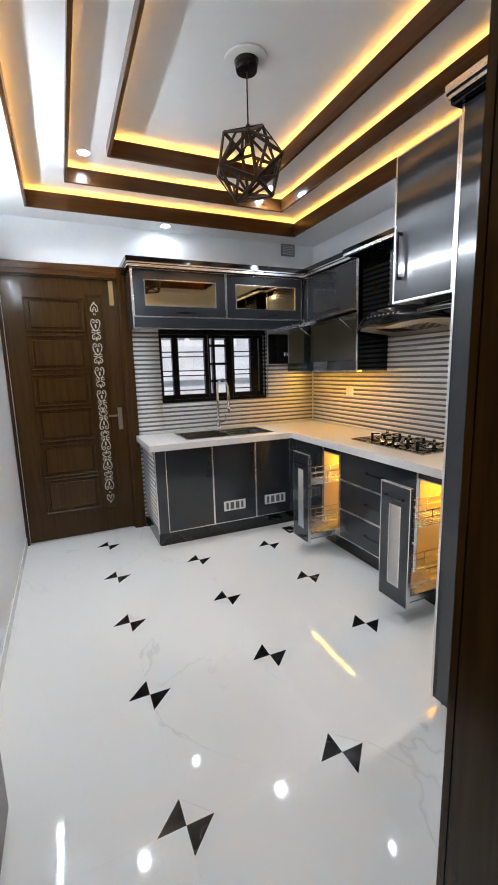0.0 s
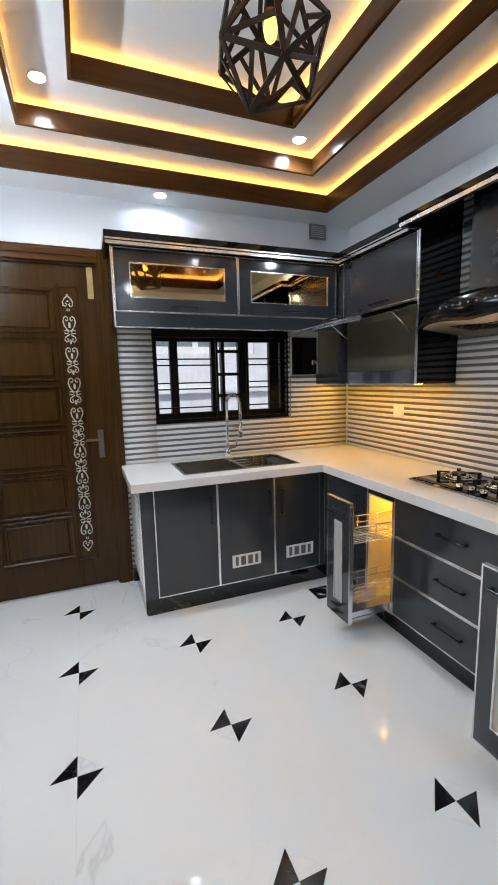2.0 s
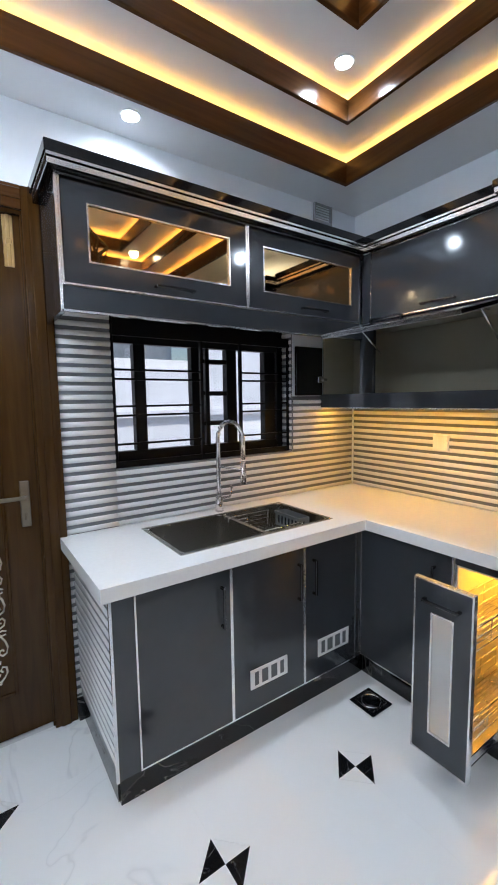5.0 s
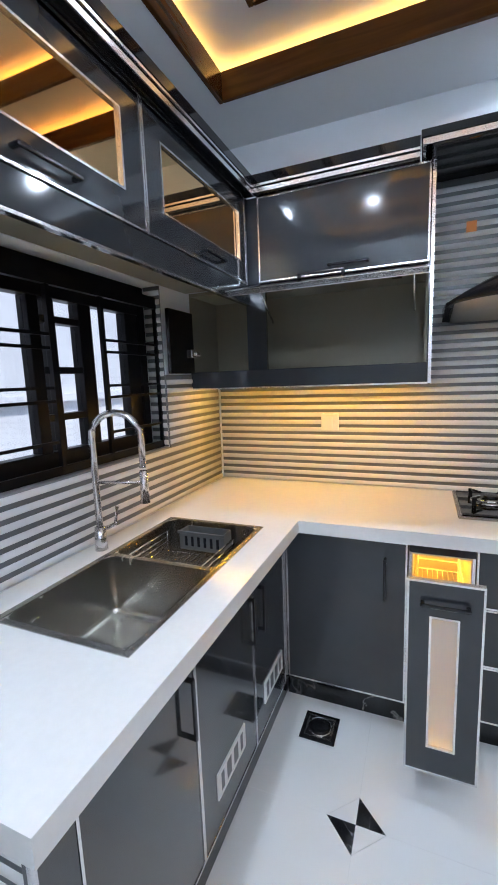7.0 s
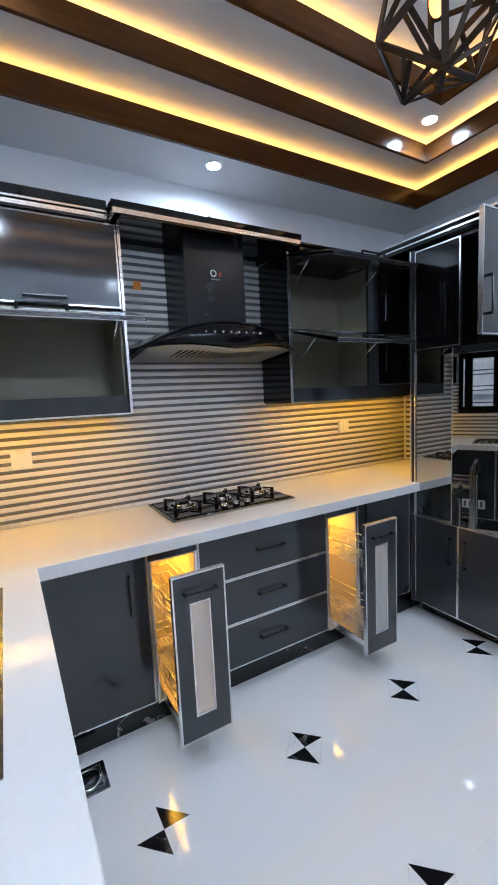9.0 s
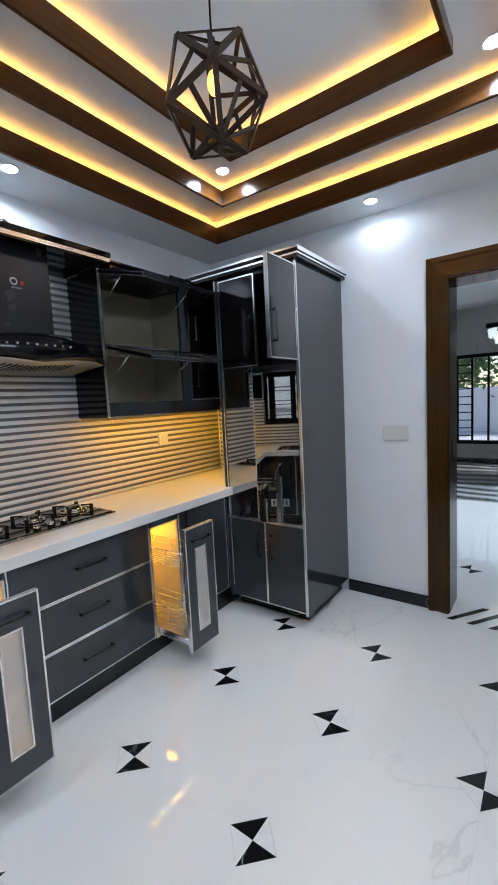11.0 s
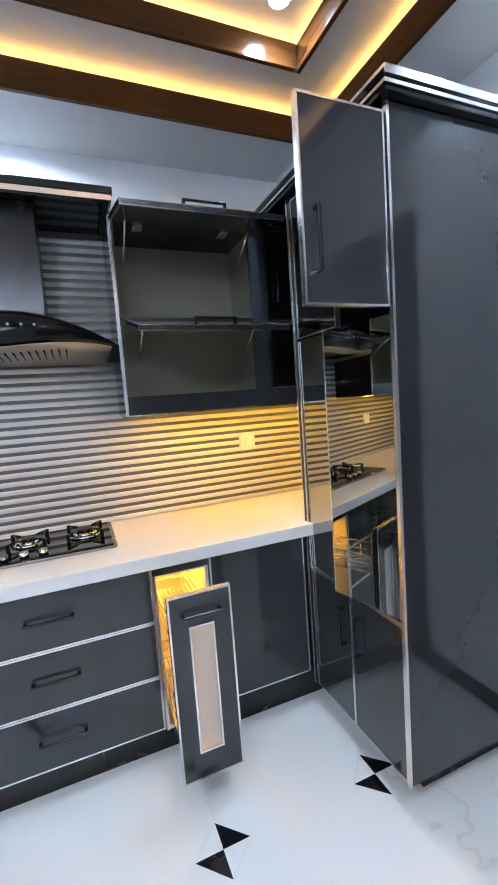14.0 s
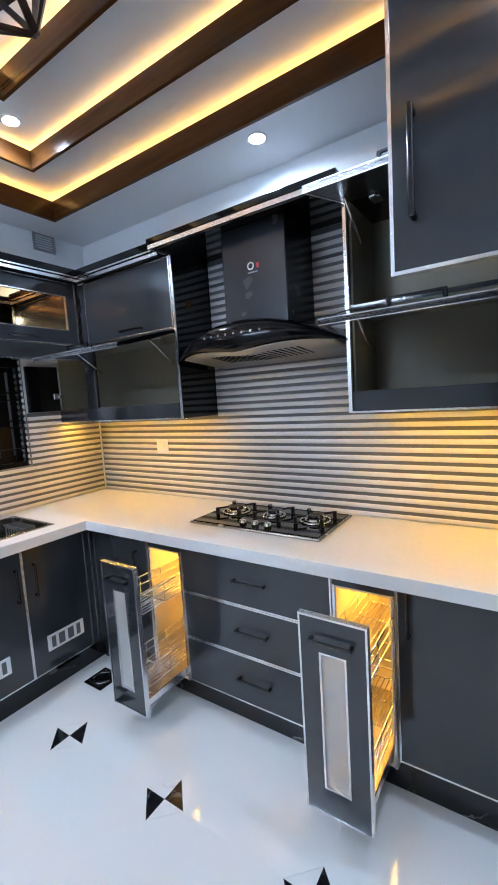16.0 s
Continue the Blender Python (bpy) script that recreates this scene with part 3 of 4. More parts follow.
b1 = bowl(SX0 + .010, 1.335, SY0 + .010, SY1 - .010, .66, .8625, "bowl")
b2 = bowl(1.355, SX1 - .010, SY0 + .010, SY1 - .010, .66, .8625, "bowl")
part("overflow", place(disc(0, 0, 0, .016, .006), pose(1.03, SY1 - .013, .80, 90, 0, 0)), CHROME, b1)
part("rim", ring((SX0 - .008, SX1 + .008, SY0 - .008, SY1 + .008), (SX0 + .010, SX1 - .010, SY0 + .010, SY1 - .010), .8625, .8655), STEEL, sk)
part("bridge", box(1.335, 1.355, SY0 + .010, SY1 - .010, .858, .8645), STEEL, sk)
rk = thing("drying_rack", (1.53, 3.5, .80), "small chrome wire drying rack hung in the sink bowl", "dish rack")
rim_y = (3.375, 3.655)
for x in (1.385, 1.605):
    part("frame_wire", tube([(x, rim_y[0], .855), (x, rim_y[0], .775), (x, rim_y[1], .775), (x, rim_y[1], .855)], .004, 6), CHROME, rk)
for k in range(11):
    y = rim_y[0] + .015 + .25 * k / 10
    part("wire", tube([(1.385, y, .779), (1.605, y, .779)], .003, 6), CHROME, rk)
for k in range(4):
    z = .793 + k * .02
    for y in rim_y:
        part("wire", tube([(1.375, y, z), (1.615, y, z)], .0034, 6), CHROME, rk)
tr = part("cutlery_tray", boxes([(1.622, 1.69, 3.42, 3.61, .783, .787), (1.622, 1.626, 3.42, 3.61, .787, .856), (1.686, 1.69, 3.42, 3.61, .787, .856), (1.626, 1.686, 3.42, 3.424, .787, .856), (1.626, 1.686, 3.606, 3.61, .787, .856), (1.616, 1.622, 3.415, 3.615, .848, .858)], .001), GREYD, rk, "grey plastic tray")
for k in range(6):
    part("slot", box(1.6195, 1.6225, 3.44 + k * .027, 3.45 + k * .027, .80, .838), CARC, tr)
fc = thing("tap", (1.37, 3.765, .865), "tall brushed steel swan-neck kitchen tap", "tap")
ft = part("base", disc(1.37, 3.765, .8625, .022, .08, r2=.018), ALU, fc)
fd = Vector((.28, -1, 0)).normalized()
pts = [(1.37, 3.765, .90), (1.37, 3.765, 1.25)] + [(1.37 + fd.x * .085 * (1 - math.cos(a)), 3.765 + fd.y * .085 * (1 - math.cos(a)), 1.25 + .085 * math.sin(a)) for a in [k * math.pi / 10 for k in range(1, 11)]]
end = Vector(pts[-1])
pts += [tuple(end + Vector((0, 0, -.10)))]
part("spout", tube(pts, .0115, 12), ALU, fc)
part("spray_head", disc(end.x, end.y, 1.03, .016, .11, r2=.013), ALU, fc)
part("clip_arm", tube([(1.37, 3.765, 1.10), (end.x, end.y, 1.10)], .006, 6), ALU, fc)
part("lever", tube([(1.385, 3.765, .93), (1.425, 3.745, .935), (1.435, 3.74, 1.0)], .008, 8), ALU, fc)

# ---- hob ----
hb = thing("gas_hob", (2.24, 2.22, .862), "black glass and steel three-burner gas hob on the worktop", "hob")
part("plate", box(2.035, 2.43, 1.90, 2.61, .8625, .874, .004), STEEL, hb)
part("glass_top", box(2.05, 2.415, 1.915, 2.595, .874, .878, .001), BLACKG, hb, "black glass")
for y, r in ((2.475, .055), (2.245, .042), (2.02, .055)):
    bx = 2.26
    b = part("burner", disc(bx, y, .878, r, .018, r2=r * .85), CHROME, hb, "brass and steel burner ring")
    part("drip_ring", tube([(bx + r * 1.28 * math.cos(k * math.pi / 12), y + r * 1.28 * math.sin(k * math.pi / 12), .8815) for k in range(24)], .006, 6, None, True), CHROME, b, "bright steel drip ring")
    part("burner_cap", disc(bx, y, .896, r * .7, .012, r2=r * .6), BCHROME, b)
    for k in range(4):
        a = k * math.pi / 2 + math.pi / 4
        px, py = bx + .105 * math.cos(a), y + .095 * math.sin(a)
        g = box(px - .008, px + .008, py - .008, py + .008, .878, .912, .002)
        tube([(px, py, .908), (bx + .045 * math.cos(a), y + .045 * math.sin(a), .908)], .005, 6, g)
        part("pan_support", g, IRON, hb, "cast iron pan support")
    part("knob", disc(2.085, 2.245 + (y - 2.245) * .3, .878, .018, .022, r2=.015), CHROME, hb)

# ---- wall units ----
UY = 3.50
wu = thing("wall_cabinet", (1.4, 3.66, 1.763), "glossy dark grey wall cabinet with two bronze glass doors", "wall cabinet", "wall cabinets")
parts("body", [(.60, .618, UY, Y1 - .002, 1.765, 2.225), (.618, 2.17, UY + .02, UY + .03, 1.866, 2.207), (.618, 2.17, UY, Y1 - .002, 2.207, 2.225)], GREY, wu, 0.0)
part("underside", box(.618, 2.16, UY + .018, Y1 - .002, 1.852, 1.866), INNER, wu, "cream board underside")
part("valance", boxes([(.60, 2.17, UY - .001, UY + .018, 1.763, 1.852)], .001), GREY, wu)
part("edge_trim", boxes([(.60, 2.17, UY - .004, UY + .002, 1.763, 1.770), (.596, .606, UY - .004, UY + .006, 1.763, 2.225)]), ALU, wu)
front(wu, face((.608, UY, 1.857), (1, 0, 0), (0, -1, 0)), .778, .366, (.42, .033, .17, False), (.092, .69, .083, .287), MIRA)
front(wu, face((1.392, UY, 1.857), (1, 0, 0), (0, -1, 0)), .745, .366, (.40, .033, .17, False), (.086, .683, .083, .287), MIRA)
part("cornice", boxes([(.575, 2.17, UY - .035, Y1 - .002, 2.228, 2.252), (.565, 2.17, UY - .045, Y1 - .002, 2.262, 2.30)], .002), BLACKG, wu, "black cornice")
part("cornice_strip", boxes([(.57, 2.17, UY - .043, Y1 - .004, 2.252, 2.262), (.572, 2.17, UY - .039, UY - .034, 2.228, 2.246)], .001), ALU, wu, "polished metal cornice strip")

UX = 2.17


def flap(parent, y0, y1, z, length, name="flap_door"):
    """A lift-up door standing a little below level, with its stays."""
    m = Matrix.Translation((UX, y1, z)) @ Matrix.Rotation(radians(76), 4, "Y") @ face((0, 0, 0), (0, -1, 0), (-1, 0, 0))
    w = y1 - y0
    d = part(name, place(box(0, w, -.018, 0, -length, 0, .001), m), GREY, parent)
    part("edge_trim", place(boxes([(0, .008, -.02, .002, -length, 0), (w - .008, w, -.02, .002, -length, 0), (.008, w - .008, -.02, .002, -length, -length + .008)]), m), ALU, d, "bright aluminium edging")
    part("inner_face", place(box(.012, w - .012, -.0195, -.018, -length + .012, -.012), m), CARC, d)
    bar_handle(d, m, w / 2, -length + .045, .17, False)
    for y in (y0 + .05, y1 - .05):
        part("stay", tube([(UX + .03, y, z - .17), (UX - .13, y, z - .055)], .005, 6), ALU, parent, "thin metal lift stay")
    for y in (y0 + .12, y1 - .12):
        part("hinge", boxes([(UX - .01, UX + .05, y - .02, y + .02, z - .035, z - .02), (UX - .035, UX - .005, y - .012, y + .012, z - .04, z - .024)], .003), ALU, parent)
    return d


wl = thing("wall_cabinet", (2.32, 3.27, 1.385), "dark grey wall cabinet with its lower flap raised, open and empty", "wall cabinet", "wall cabinets")
parts("body", [(UX, X1 - .002, 2.722, 2.738, 1.385, 2.225), (UX + .02, X1 - .002, 2.738, Y1 - .004, 2.207, 2.225), (UX + .02, X1 - .002, 2.738, Y1 - .004, 1.385, 1.40)], BLACKG, wl, 0.0)
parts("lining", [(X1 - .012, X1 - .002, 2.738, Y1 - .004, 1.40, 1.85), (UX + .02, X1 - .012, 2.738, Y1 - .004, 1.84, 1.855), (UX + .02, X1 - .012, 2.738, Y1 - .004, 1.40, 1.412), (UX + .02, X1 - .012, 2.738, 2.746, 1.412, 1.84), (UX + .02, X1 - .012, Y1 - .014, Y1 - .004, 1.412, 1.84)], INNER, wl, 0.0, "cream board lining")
parts("face_frame", [(UX, UX + .02, 2.738, Y1 - .004, 1.387, 1.47), (UX, UX + .02, 3.425, 3.52, 1.47, 1.85), (UX, UX + .02, 3.45, 3.51, 1.85, 2.225)], GREY, wl, .001)
part("edge_trim", boxes([(UX - .003, UX + .004, 2.720, 2.732, 1.385, 2.225), (UX - .003, UX + .004, 2.732, Y1 - .01, 1.383, 1.390)]), ALU, wl)
front(wl, face((UX, 3.45, 1.862), (0, -1, 0), (-1, 0, 0)), .712, .36, (.40, .03, .17, False))
flap(wl, 2.738, 3.45, 1.852, .385)
part("cornice", boxes([(UX - .035, X1 - .002, 2.778, 3.46, 2.228, 2.252), (UX - .045, X1 - .002, 2.778, 3.455, 2.262, 2.30)], .002), BLACKG, wl, "black cornice")
part("cornice_strip", boxes([(UX - .043, X1 - .004, 2.778, 3.457, 2.252, 2.262), (UX - .039, UX - .034, 2.778, 3.46, 2.228, 2.246)], .001), ALU, wl)
sd = part("corner_door", box(1.945, UX - .01, Y1 - .034, Y1 - .016, 1.465, 1.755, .002), BLACKG, wl, "small dark door standing open against the tiles")
part("hinge", boxes([(UX - .06, UX - .02, Y1 - .05, Y1 - .034, 1.54, 1.58), (UX - .03, UX + .01, Y1 - .06, Y1 - .045, 1.55, 1.57)], .004), CHROME, sd, "chrome cup hinge")

wr = thing("wall_cabinet", (2.32, 1.2, 1.385), "dark grey wall cabinet with both flaps raised, open and empty", "wall cabinet", "wall cabinets")
YB = 1.80
parts("body", [(UX, X1 - .002, YB - .016, YB, 1.385, 2.225), (UX + .02, X1 - .002, .47, YB - .016, 2.207, 2.225), (UX + .02, X1 - .002, .47, YB - .016, 1.385, 1.40)], BLACKG, wr, 0.0)
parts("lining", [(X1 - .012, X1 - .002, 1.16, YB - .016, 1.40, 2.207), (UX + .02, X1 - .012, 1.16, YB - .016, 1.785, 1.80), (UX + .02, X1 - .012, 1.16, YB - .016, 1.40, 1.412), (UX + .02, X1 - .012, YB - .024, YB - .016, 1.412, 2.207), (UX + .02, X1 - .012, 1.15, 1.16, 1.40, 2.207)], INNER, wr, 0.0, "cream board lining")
parts("face_frame", [(UX, UX + .02, .47, YB - .016, 1.387, 1.47), (UX, UX + .02, 1.09, 1.17, 1.47, 2.225), (UX, UX + .02, 1.17, YB - .016, 1.78, 1.81)], GREY, wr, .001)
part("edge_trim", boxes([(UX - .003, UX + .004, YB - .012, YB + .002, 1.385, 2.225), (UX - .003, UX + .004, .47, YB - .012, 1.383, 1.390)]), ALU, wr)
front(wr, face((UX, 1.088, 1.475), (0, -1, 0), (-1, 0, 0)), .40, .31, (.05, .17, .17, True), mat0=BLACKG)
front(wr, face((UX, 1.088, 1.80), (0, -1, 0), (-1, 0, 0)), .40, .42, (.05, .17, .17, True), mat0=BLACKG)
flap(wr, 1.17, YB - .034, 1.800, .375)
flap(wr, 1.17, YB - .006, 2.218, .385)
part("cornice", boxes([(UX - .035, X1 - .002, .47, 1.735, 2.228, 2.252), (UX - .045, X1 - .002, .47, 1.735, 2.262, 2.275)], .002), BLACKG, wr, "black cornice")

hc = thing("hood_canopy", (2.28, 2.25, 2.21), "black canopy box with metal strip above the cooker hood", "cabinet")
part("box", boxes([(2.058, X1 - .002, 1.780, 2.775, 2.256, 2.284)], .002), BLACKG, hc)
parts("front_board", [(2.068, 2.080, 1.803, 2.736, 2.226, 2.256), (2.080, X1 - .002, 1.803, 1.815, 2.228, 2.256), (2.080, X1 - .002, 2.724, 2.736, 2.228, 2.256)], BLACKG, hc, .001)
part("cornice_strip", boxes([(2.062, 2.068, 1.785, 2.769, 2.234, 2.255), (2.068, X1 - .004, 1.785, 1.795, 2.234, 2.255), (2.068, X1 - .004, 2.758, 2.769, 2.234, 2.255)], .001), ALU, hc, "polished metal cornice strip")
dc = thing("vent_hose", (2.3, 2.26, 2.284), "short silver flexible extractor hose lying on the canopy", "hose")
bm = bmesh.new()
for k in range(12):
    place_x = 2.20 + k * .012
    tube([(place_x, 2.27 + .032 * math.cos(a), 2.321 + .032 * math.sin(a)) for a in [j * math.pi / 6 for j in range(12)]], .006, 5, bm, True)
part("hose", bm, ALU, dc)

# ---- cooker hood ----
hd = thing("cooker_hood", (2.25, 2.24, 1.68), "black curved cooker hood with steel filters under a tall chimney", "cooker hood")
part("chimney", boxes([(2.19, X1 - .012, 2.07, 2.41, 1.80, 2.255)], .003), mat("graphite_metal", (0.022, 0.023, 0.027), 0.25, 0.4, vary=0.08, scale=5), hd, "satin graphite chimney")
N = 28


def hood_edge(u):
    """Front, lower and upper edge of the arched visor at u, -1 to 1 across the hood."""
    top = 1.69 + .115 * (1 - abs(u) ** 2.2)
    return 1.985 + .14 * abs(u) ** 2.4, top - .122 * (1 - abs(u) ** 1.5) - .01, top


def loft(rows, bm):
    n = len(rows[0])
    for a, b in zip(rows, rows[1:]):
        for j in range(n):
            bm.faces.new((a[j], a[(j + 1) % n], b[(j + 1) % n], b[j])).smooth = j < n - 1
    bm.faces.new(rows[0])
    bm.faces.new(rows[-1])
    bmesh.ops.recalc_face_normals(bm, faces=bm.faces[:])
    return bm


bm = bmesh.new()
under = bmesh.new()
rows, low = [], []
for k in range(N + 1):
    u = k / N * 2 - 1
    y = 2.24 + u * .435
    xf, bot, top = hood_edge(u)
    th = top - bot
    rows.append([bm.verts.new(p) for p in ((X1 - .014, y, 1.652), (xf + .02, y, bot), (xf, y, bot + .25 * th), (xf + .012, y, bot + .8 * th), (xf + .05, y, top), (X1 - .014, y, top + .02))])
    if abs(u) < .95:
        low.append([under.verts.new(p) for p in ((xf + .03, y, bot - .001), (X1 - .016, y, 1.6515), (X1 - .016, y, 1.645), (xf + .032, y, bot - .005))])
part("visor", loft(rows, bm), BLACKM, hd, "black curved visor")
part("filter_tray", loft(low, under), mat("pale_bronze_steel", (0.46, 0.43, 0.37), 0.34, 0.75, vary=0.04, scale=6), hd, "pale steel underside with filter slots")
for k in range(18):
    y = 2.24 + (k - 8.5) * .027
    xf, bot, top = hood_edge((y - 2.24) / .435)
    p, q = Vector((xf + .032, y, bot - .0055)), Vector((X1 - .016, y, 1.6445))
    part("filter_slot", tube([p.lerp(q, .22), p.lerp(q, .62)], .0035, 5), IRON, hd)
for k in range(8):
    y = 2.40 - k * .042
    part("button", place(disc(0, 0, 0, .005, .003, 10), pose(hood_edge((y - 2.24) / .435)[0] + .005, y, 1.747, 0, -90, 0)), GREYP, hd)
part("badge", place(tube([(.015 * math.cos(k * math.pi / 8), .015 * math.sin(k * math.pi / 8), 0) for k in range(16)], .0035, 6, None, True), pose(2.19, 2.252, 2.070, 0, -90, 0)), PLAST, hd, "pale ring badge")
part("badge_bar", boxes([(2.188, 2.19, 2.215, 2.268, 2.038, 2.043)]), GREYP, hd, "thin pale bar of small writing")
part("badge_red", boxes([(2.1885, 2.19, 2.208, 2.220, 2.056, 2.078)]), RED, hd, "small red mark")
solid("sticker", box(X1 - .020, X1 - .0185, 2.55, 2.59, 2.025, 2.07), ORANGE, "small orange sticker on the ribbed tiles", "sticker", "")
for y in (3.192, 1.13):
    s = thing("socket", (X1 - .02, y, 1.19), "square white wall socket on the ribbed tiles", "socket", "wall sockets")
    part("plate", box(X1 - .026, X1 - .006, y - .045, y + .045, 1.145, 1.235, .004), PLAST, s)
    part("rocker", box(X1 - .030, X1 - .026, y - .015, y + .015, 1.16, 1.22, .002), PLAST, s)
s = thing("light_switch", (.915, .45, 1.176), "wide white wall switch plate", "light switch")
part("plate", box(.852, 1.018, .45, .462, 1.127, 1.226, .003), PLAST, s)
part("rocker", boxes([(.866, 1.004, .462, .4635, 1.140, 1.213)], .001), PLAST, s)
s = thing("air_grille", (2.185, 3.84, 2.54), "square grey plastic ventilation grille", "vent")
part("frame", boxes([(2.11, 2.26, 3.825, 3.84, 2.505, 2.52), (2.11, 2.26, 3.825, 3.84, 2.605, 2.62), (2.11, 2.125, 3.825, 3.84, 2.52, 2.605), (2.245, 2.26, 3.825, 3.84, 2.52, 2.605)], .002), GREYP, s)
for k in range(5):
    part("slat", place(box(-.06, .06, -.008, .008, -.0015, .0015), pose(2.185, 3.832, 2.533 + k * .015, 35)), GREYP, s)

# ---- tall unit ----
TX0, TX1, TY = 1.295, 1.895, 1.098
tu = thing("tall_cabinet", (1.6, .77, .09), "tall dark grey cabinet with smoked mirror, top door open", "cabinet")
part("side_panel", box(TX0, TX0 + .02, Y0 + .003, TY, .09, 2.235, .001), GREY, tu)
part("side_panel", box(TX1 - .02, TX1, Y0 + .003, TY - .02, .09, 2.235, .001), GREY, tu)
part("back", boxes([(TX0 + .02, TX1 - .02, Y0 + .003, Y0 + .02, .09, 2.235), (TX0 + .02, TX1 - .02, Y0 + .02, TY - .02, .09, .105), (TX0 + .02, TX1 - .02, Y0 + .02, TY - .02, 1.64, 1.655), (TX0 + .02, TX1 - .02, Y0 + .02, TY - .02, 2.22, 2.235)]), CARC, tu)
part("plinth", box(TX0 + .05, TX1, Y0 + .02, TY - .10, 0, .09), PLINTH, tu)
parts("stile", [(TX1 - .02, TX1 + .012, TY - .02, TY + .002, .09, 2.235)], GREY, tu, .001)
part("edge_trim", boxes([(TX0 - .003, TX0 + .012, TY - .004, TY + .006, .085, 2.235), (TX1 - .024, TX1 - .016, TY, TY + .005, .66, 1.65), (TX0 + .012, TX1, TY, TY + .006, .655, .668), (TX1 + .004, TX1 + .013, TY, TY + .005, .09, 2.235)]), ALU, tu)
part("mirror_panel", box(1.604, TX1 - .024, TY - .008, TY - .002, .668, 1.652), MIRD, tu, "smoked mirror panel")
HINGE = Matrix.Translation((TX0 + .022, TY - .002, 0)) @ Matrix.Rotation(radians(12.6), 4, "Z")
md = part("mirror_door", place(box(0, .285, -.006, 0, .672, 1.648), HINGE), MIRD, tu, "smoked mirror door standing ajar")
part("edge_trim", place(boxes([(.281, .286, -.008, .001, .672, 1.648)]), HINGE), ALU, md)
part("niche_back", box(TX0 + .02, 1.604, TY - .03, TY - .02, .668, 1.652), CARC, tu)
m = face((TX1 - .022, TY, .10), (-1, 0, 0), (0, 1, 0))
front(tu, m, .282, .552, (.235, .395, .16, True))
front(tu, face((1.589, TY, .10), (-1, 0, 0), (0, 1, 0)), .293, .552, (.045, .395, .16, True))
front(tu, face((TX1 - .022, TY, 1.66), (-1, 0, 0), (0, 1, 0)), .28, .56, (.21, .2, .2, True), mat0=BLACKG)
front(tu, face((TX0 + .004, TY + .012, 1.667), (0, 1, 0), (-1, 0, 0)), .285, .541, (.245, .17, .175, True), name="open_door")
part("cornice", boxes([(TX0 - .03, 2.13, Y0 + .003, TY + .03, 2.238, 2.255), (TX0 - .04, 2.13, Y0 + .003, TY + .04, 2.266, 2.298)], .002), BLACKG, tu, "black cornice")
part("cornice_strip", boxes([(TX0 - .037, 2.13, Y0 + .005, TY + .037, 2.255, 2.266), (TX0 - .042, 2.13, TY + .036, TY + .042, 2.285, 2.296), (TX0 - .044, TX0 - .038, Y0 + .005, TY + .04, 2.272, 2.296)], .001), ALU, tu)

# under-cabinet strips
for a, b in ((2.76, 3.80), (.50, 1.74)):
    solid("led_strip", box(X1 - .240, X1 - .225, a, b, 1.3825, 1.3848), LEDU, "amber strip light under the wall cabinets", "strip light", "")

# ---- pendant and downlights ----
PC = Vector((1.005, 2.125, 2.436))
pn = thing("pendant_lamp", (PC.x, PC.y, L4), "dark bronze geometric cage pendant lamp with a glowing bulb", "pendant lamp")
part("ceiling_rose", disc(PC.x, PC.y, L4 - .012, .105, .012, 40), CEIL, pn, "round white plaster rose")
part("canopy", disc(PC.x, PC.y, L4 - .055, .05, .043, 24, r2=.06), BLACKM, pn)
part("cord", tube([(PC.x, PC.y, L4 - .05), (PC.x, PC.y, PC.z + .18)], .0035, 6), IRON, pn)
ico = bmesh.new()
bmesh.ops.create_icosphere(ico, subdivisions=1, radius=.185)
place(ico, Matrix.Translation(PC) @ Euler((.35, .2, .4)).to_matrix().to_4x4())


def strut(a, b, w, t, bm):
    """A flat bar from a to b, facing out of the cage."""
    d = (b - a).normalized()
    out = ((a + b) / 2 - PC).normalized()
    s = d.cross(out).normalized() * w
    o = out * t
    v = [bm.verts.new(p) for p in (a - s - o, a + s - o, a + s + o, a - s + o, b - s - o, b + s - o, b + s + o, b - s + o)]
    for q in ((0, 1, 2, 3), (7, 6, 5, 4), (0, 4, 5, 1), (1, 5, 6, 2), (2, 6, 7, 3), (3, 7, 4, 0)):
        bm.faces.new([v[i] for i in q])


for e in ico.edges:
    bm = bmesh.new()
    strut(e.verts[0].co.copy(), e.verts[1].co.copy(), .0085, .003, bm)
    part("cage_bar", bm, BRONZE, pn)
for f in list(ico.faces)[::1]:
    cs = [v.co.copy() for v in f.verts]
    bm = bmesh.new()
    strut(cs[0], (cs[1] + cs[2]) / 2, .007, .0025, bm)
    part("cage_bar", bm, BRONZE, pn)
ico.free()
part("lamp_holder", disc(PC.x, PC.y, PC.z + .09, .02, .09, 16, r2=.012), BRONZE, pn)
bm = bmesh.new()
bmesh.ops.create_uvsphere(bm, u_segments=16, v_segments=10, radius=.03)
for v in bm.verts:
    v.co *= .72
    v.co.z *= 1.8
part("bulb", place(bm, Matrix.Translation((PC.x, PC.y, PC.z + .045))), BULB, pn, "glowing warm bulb")
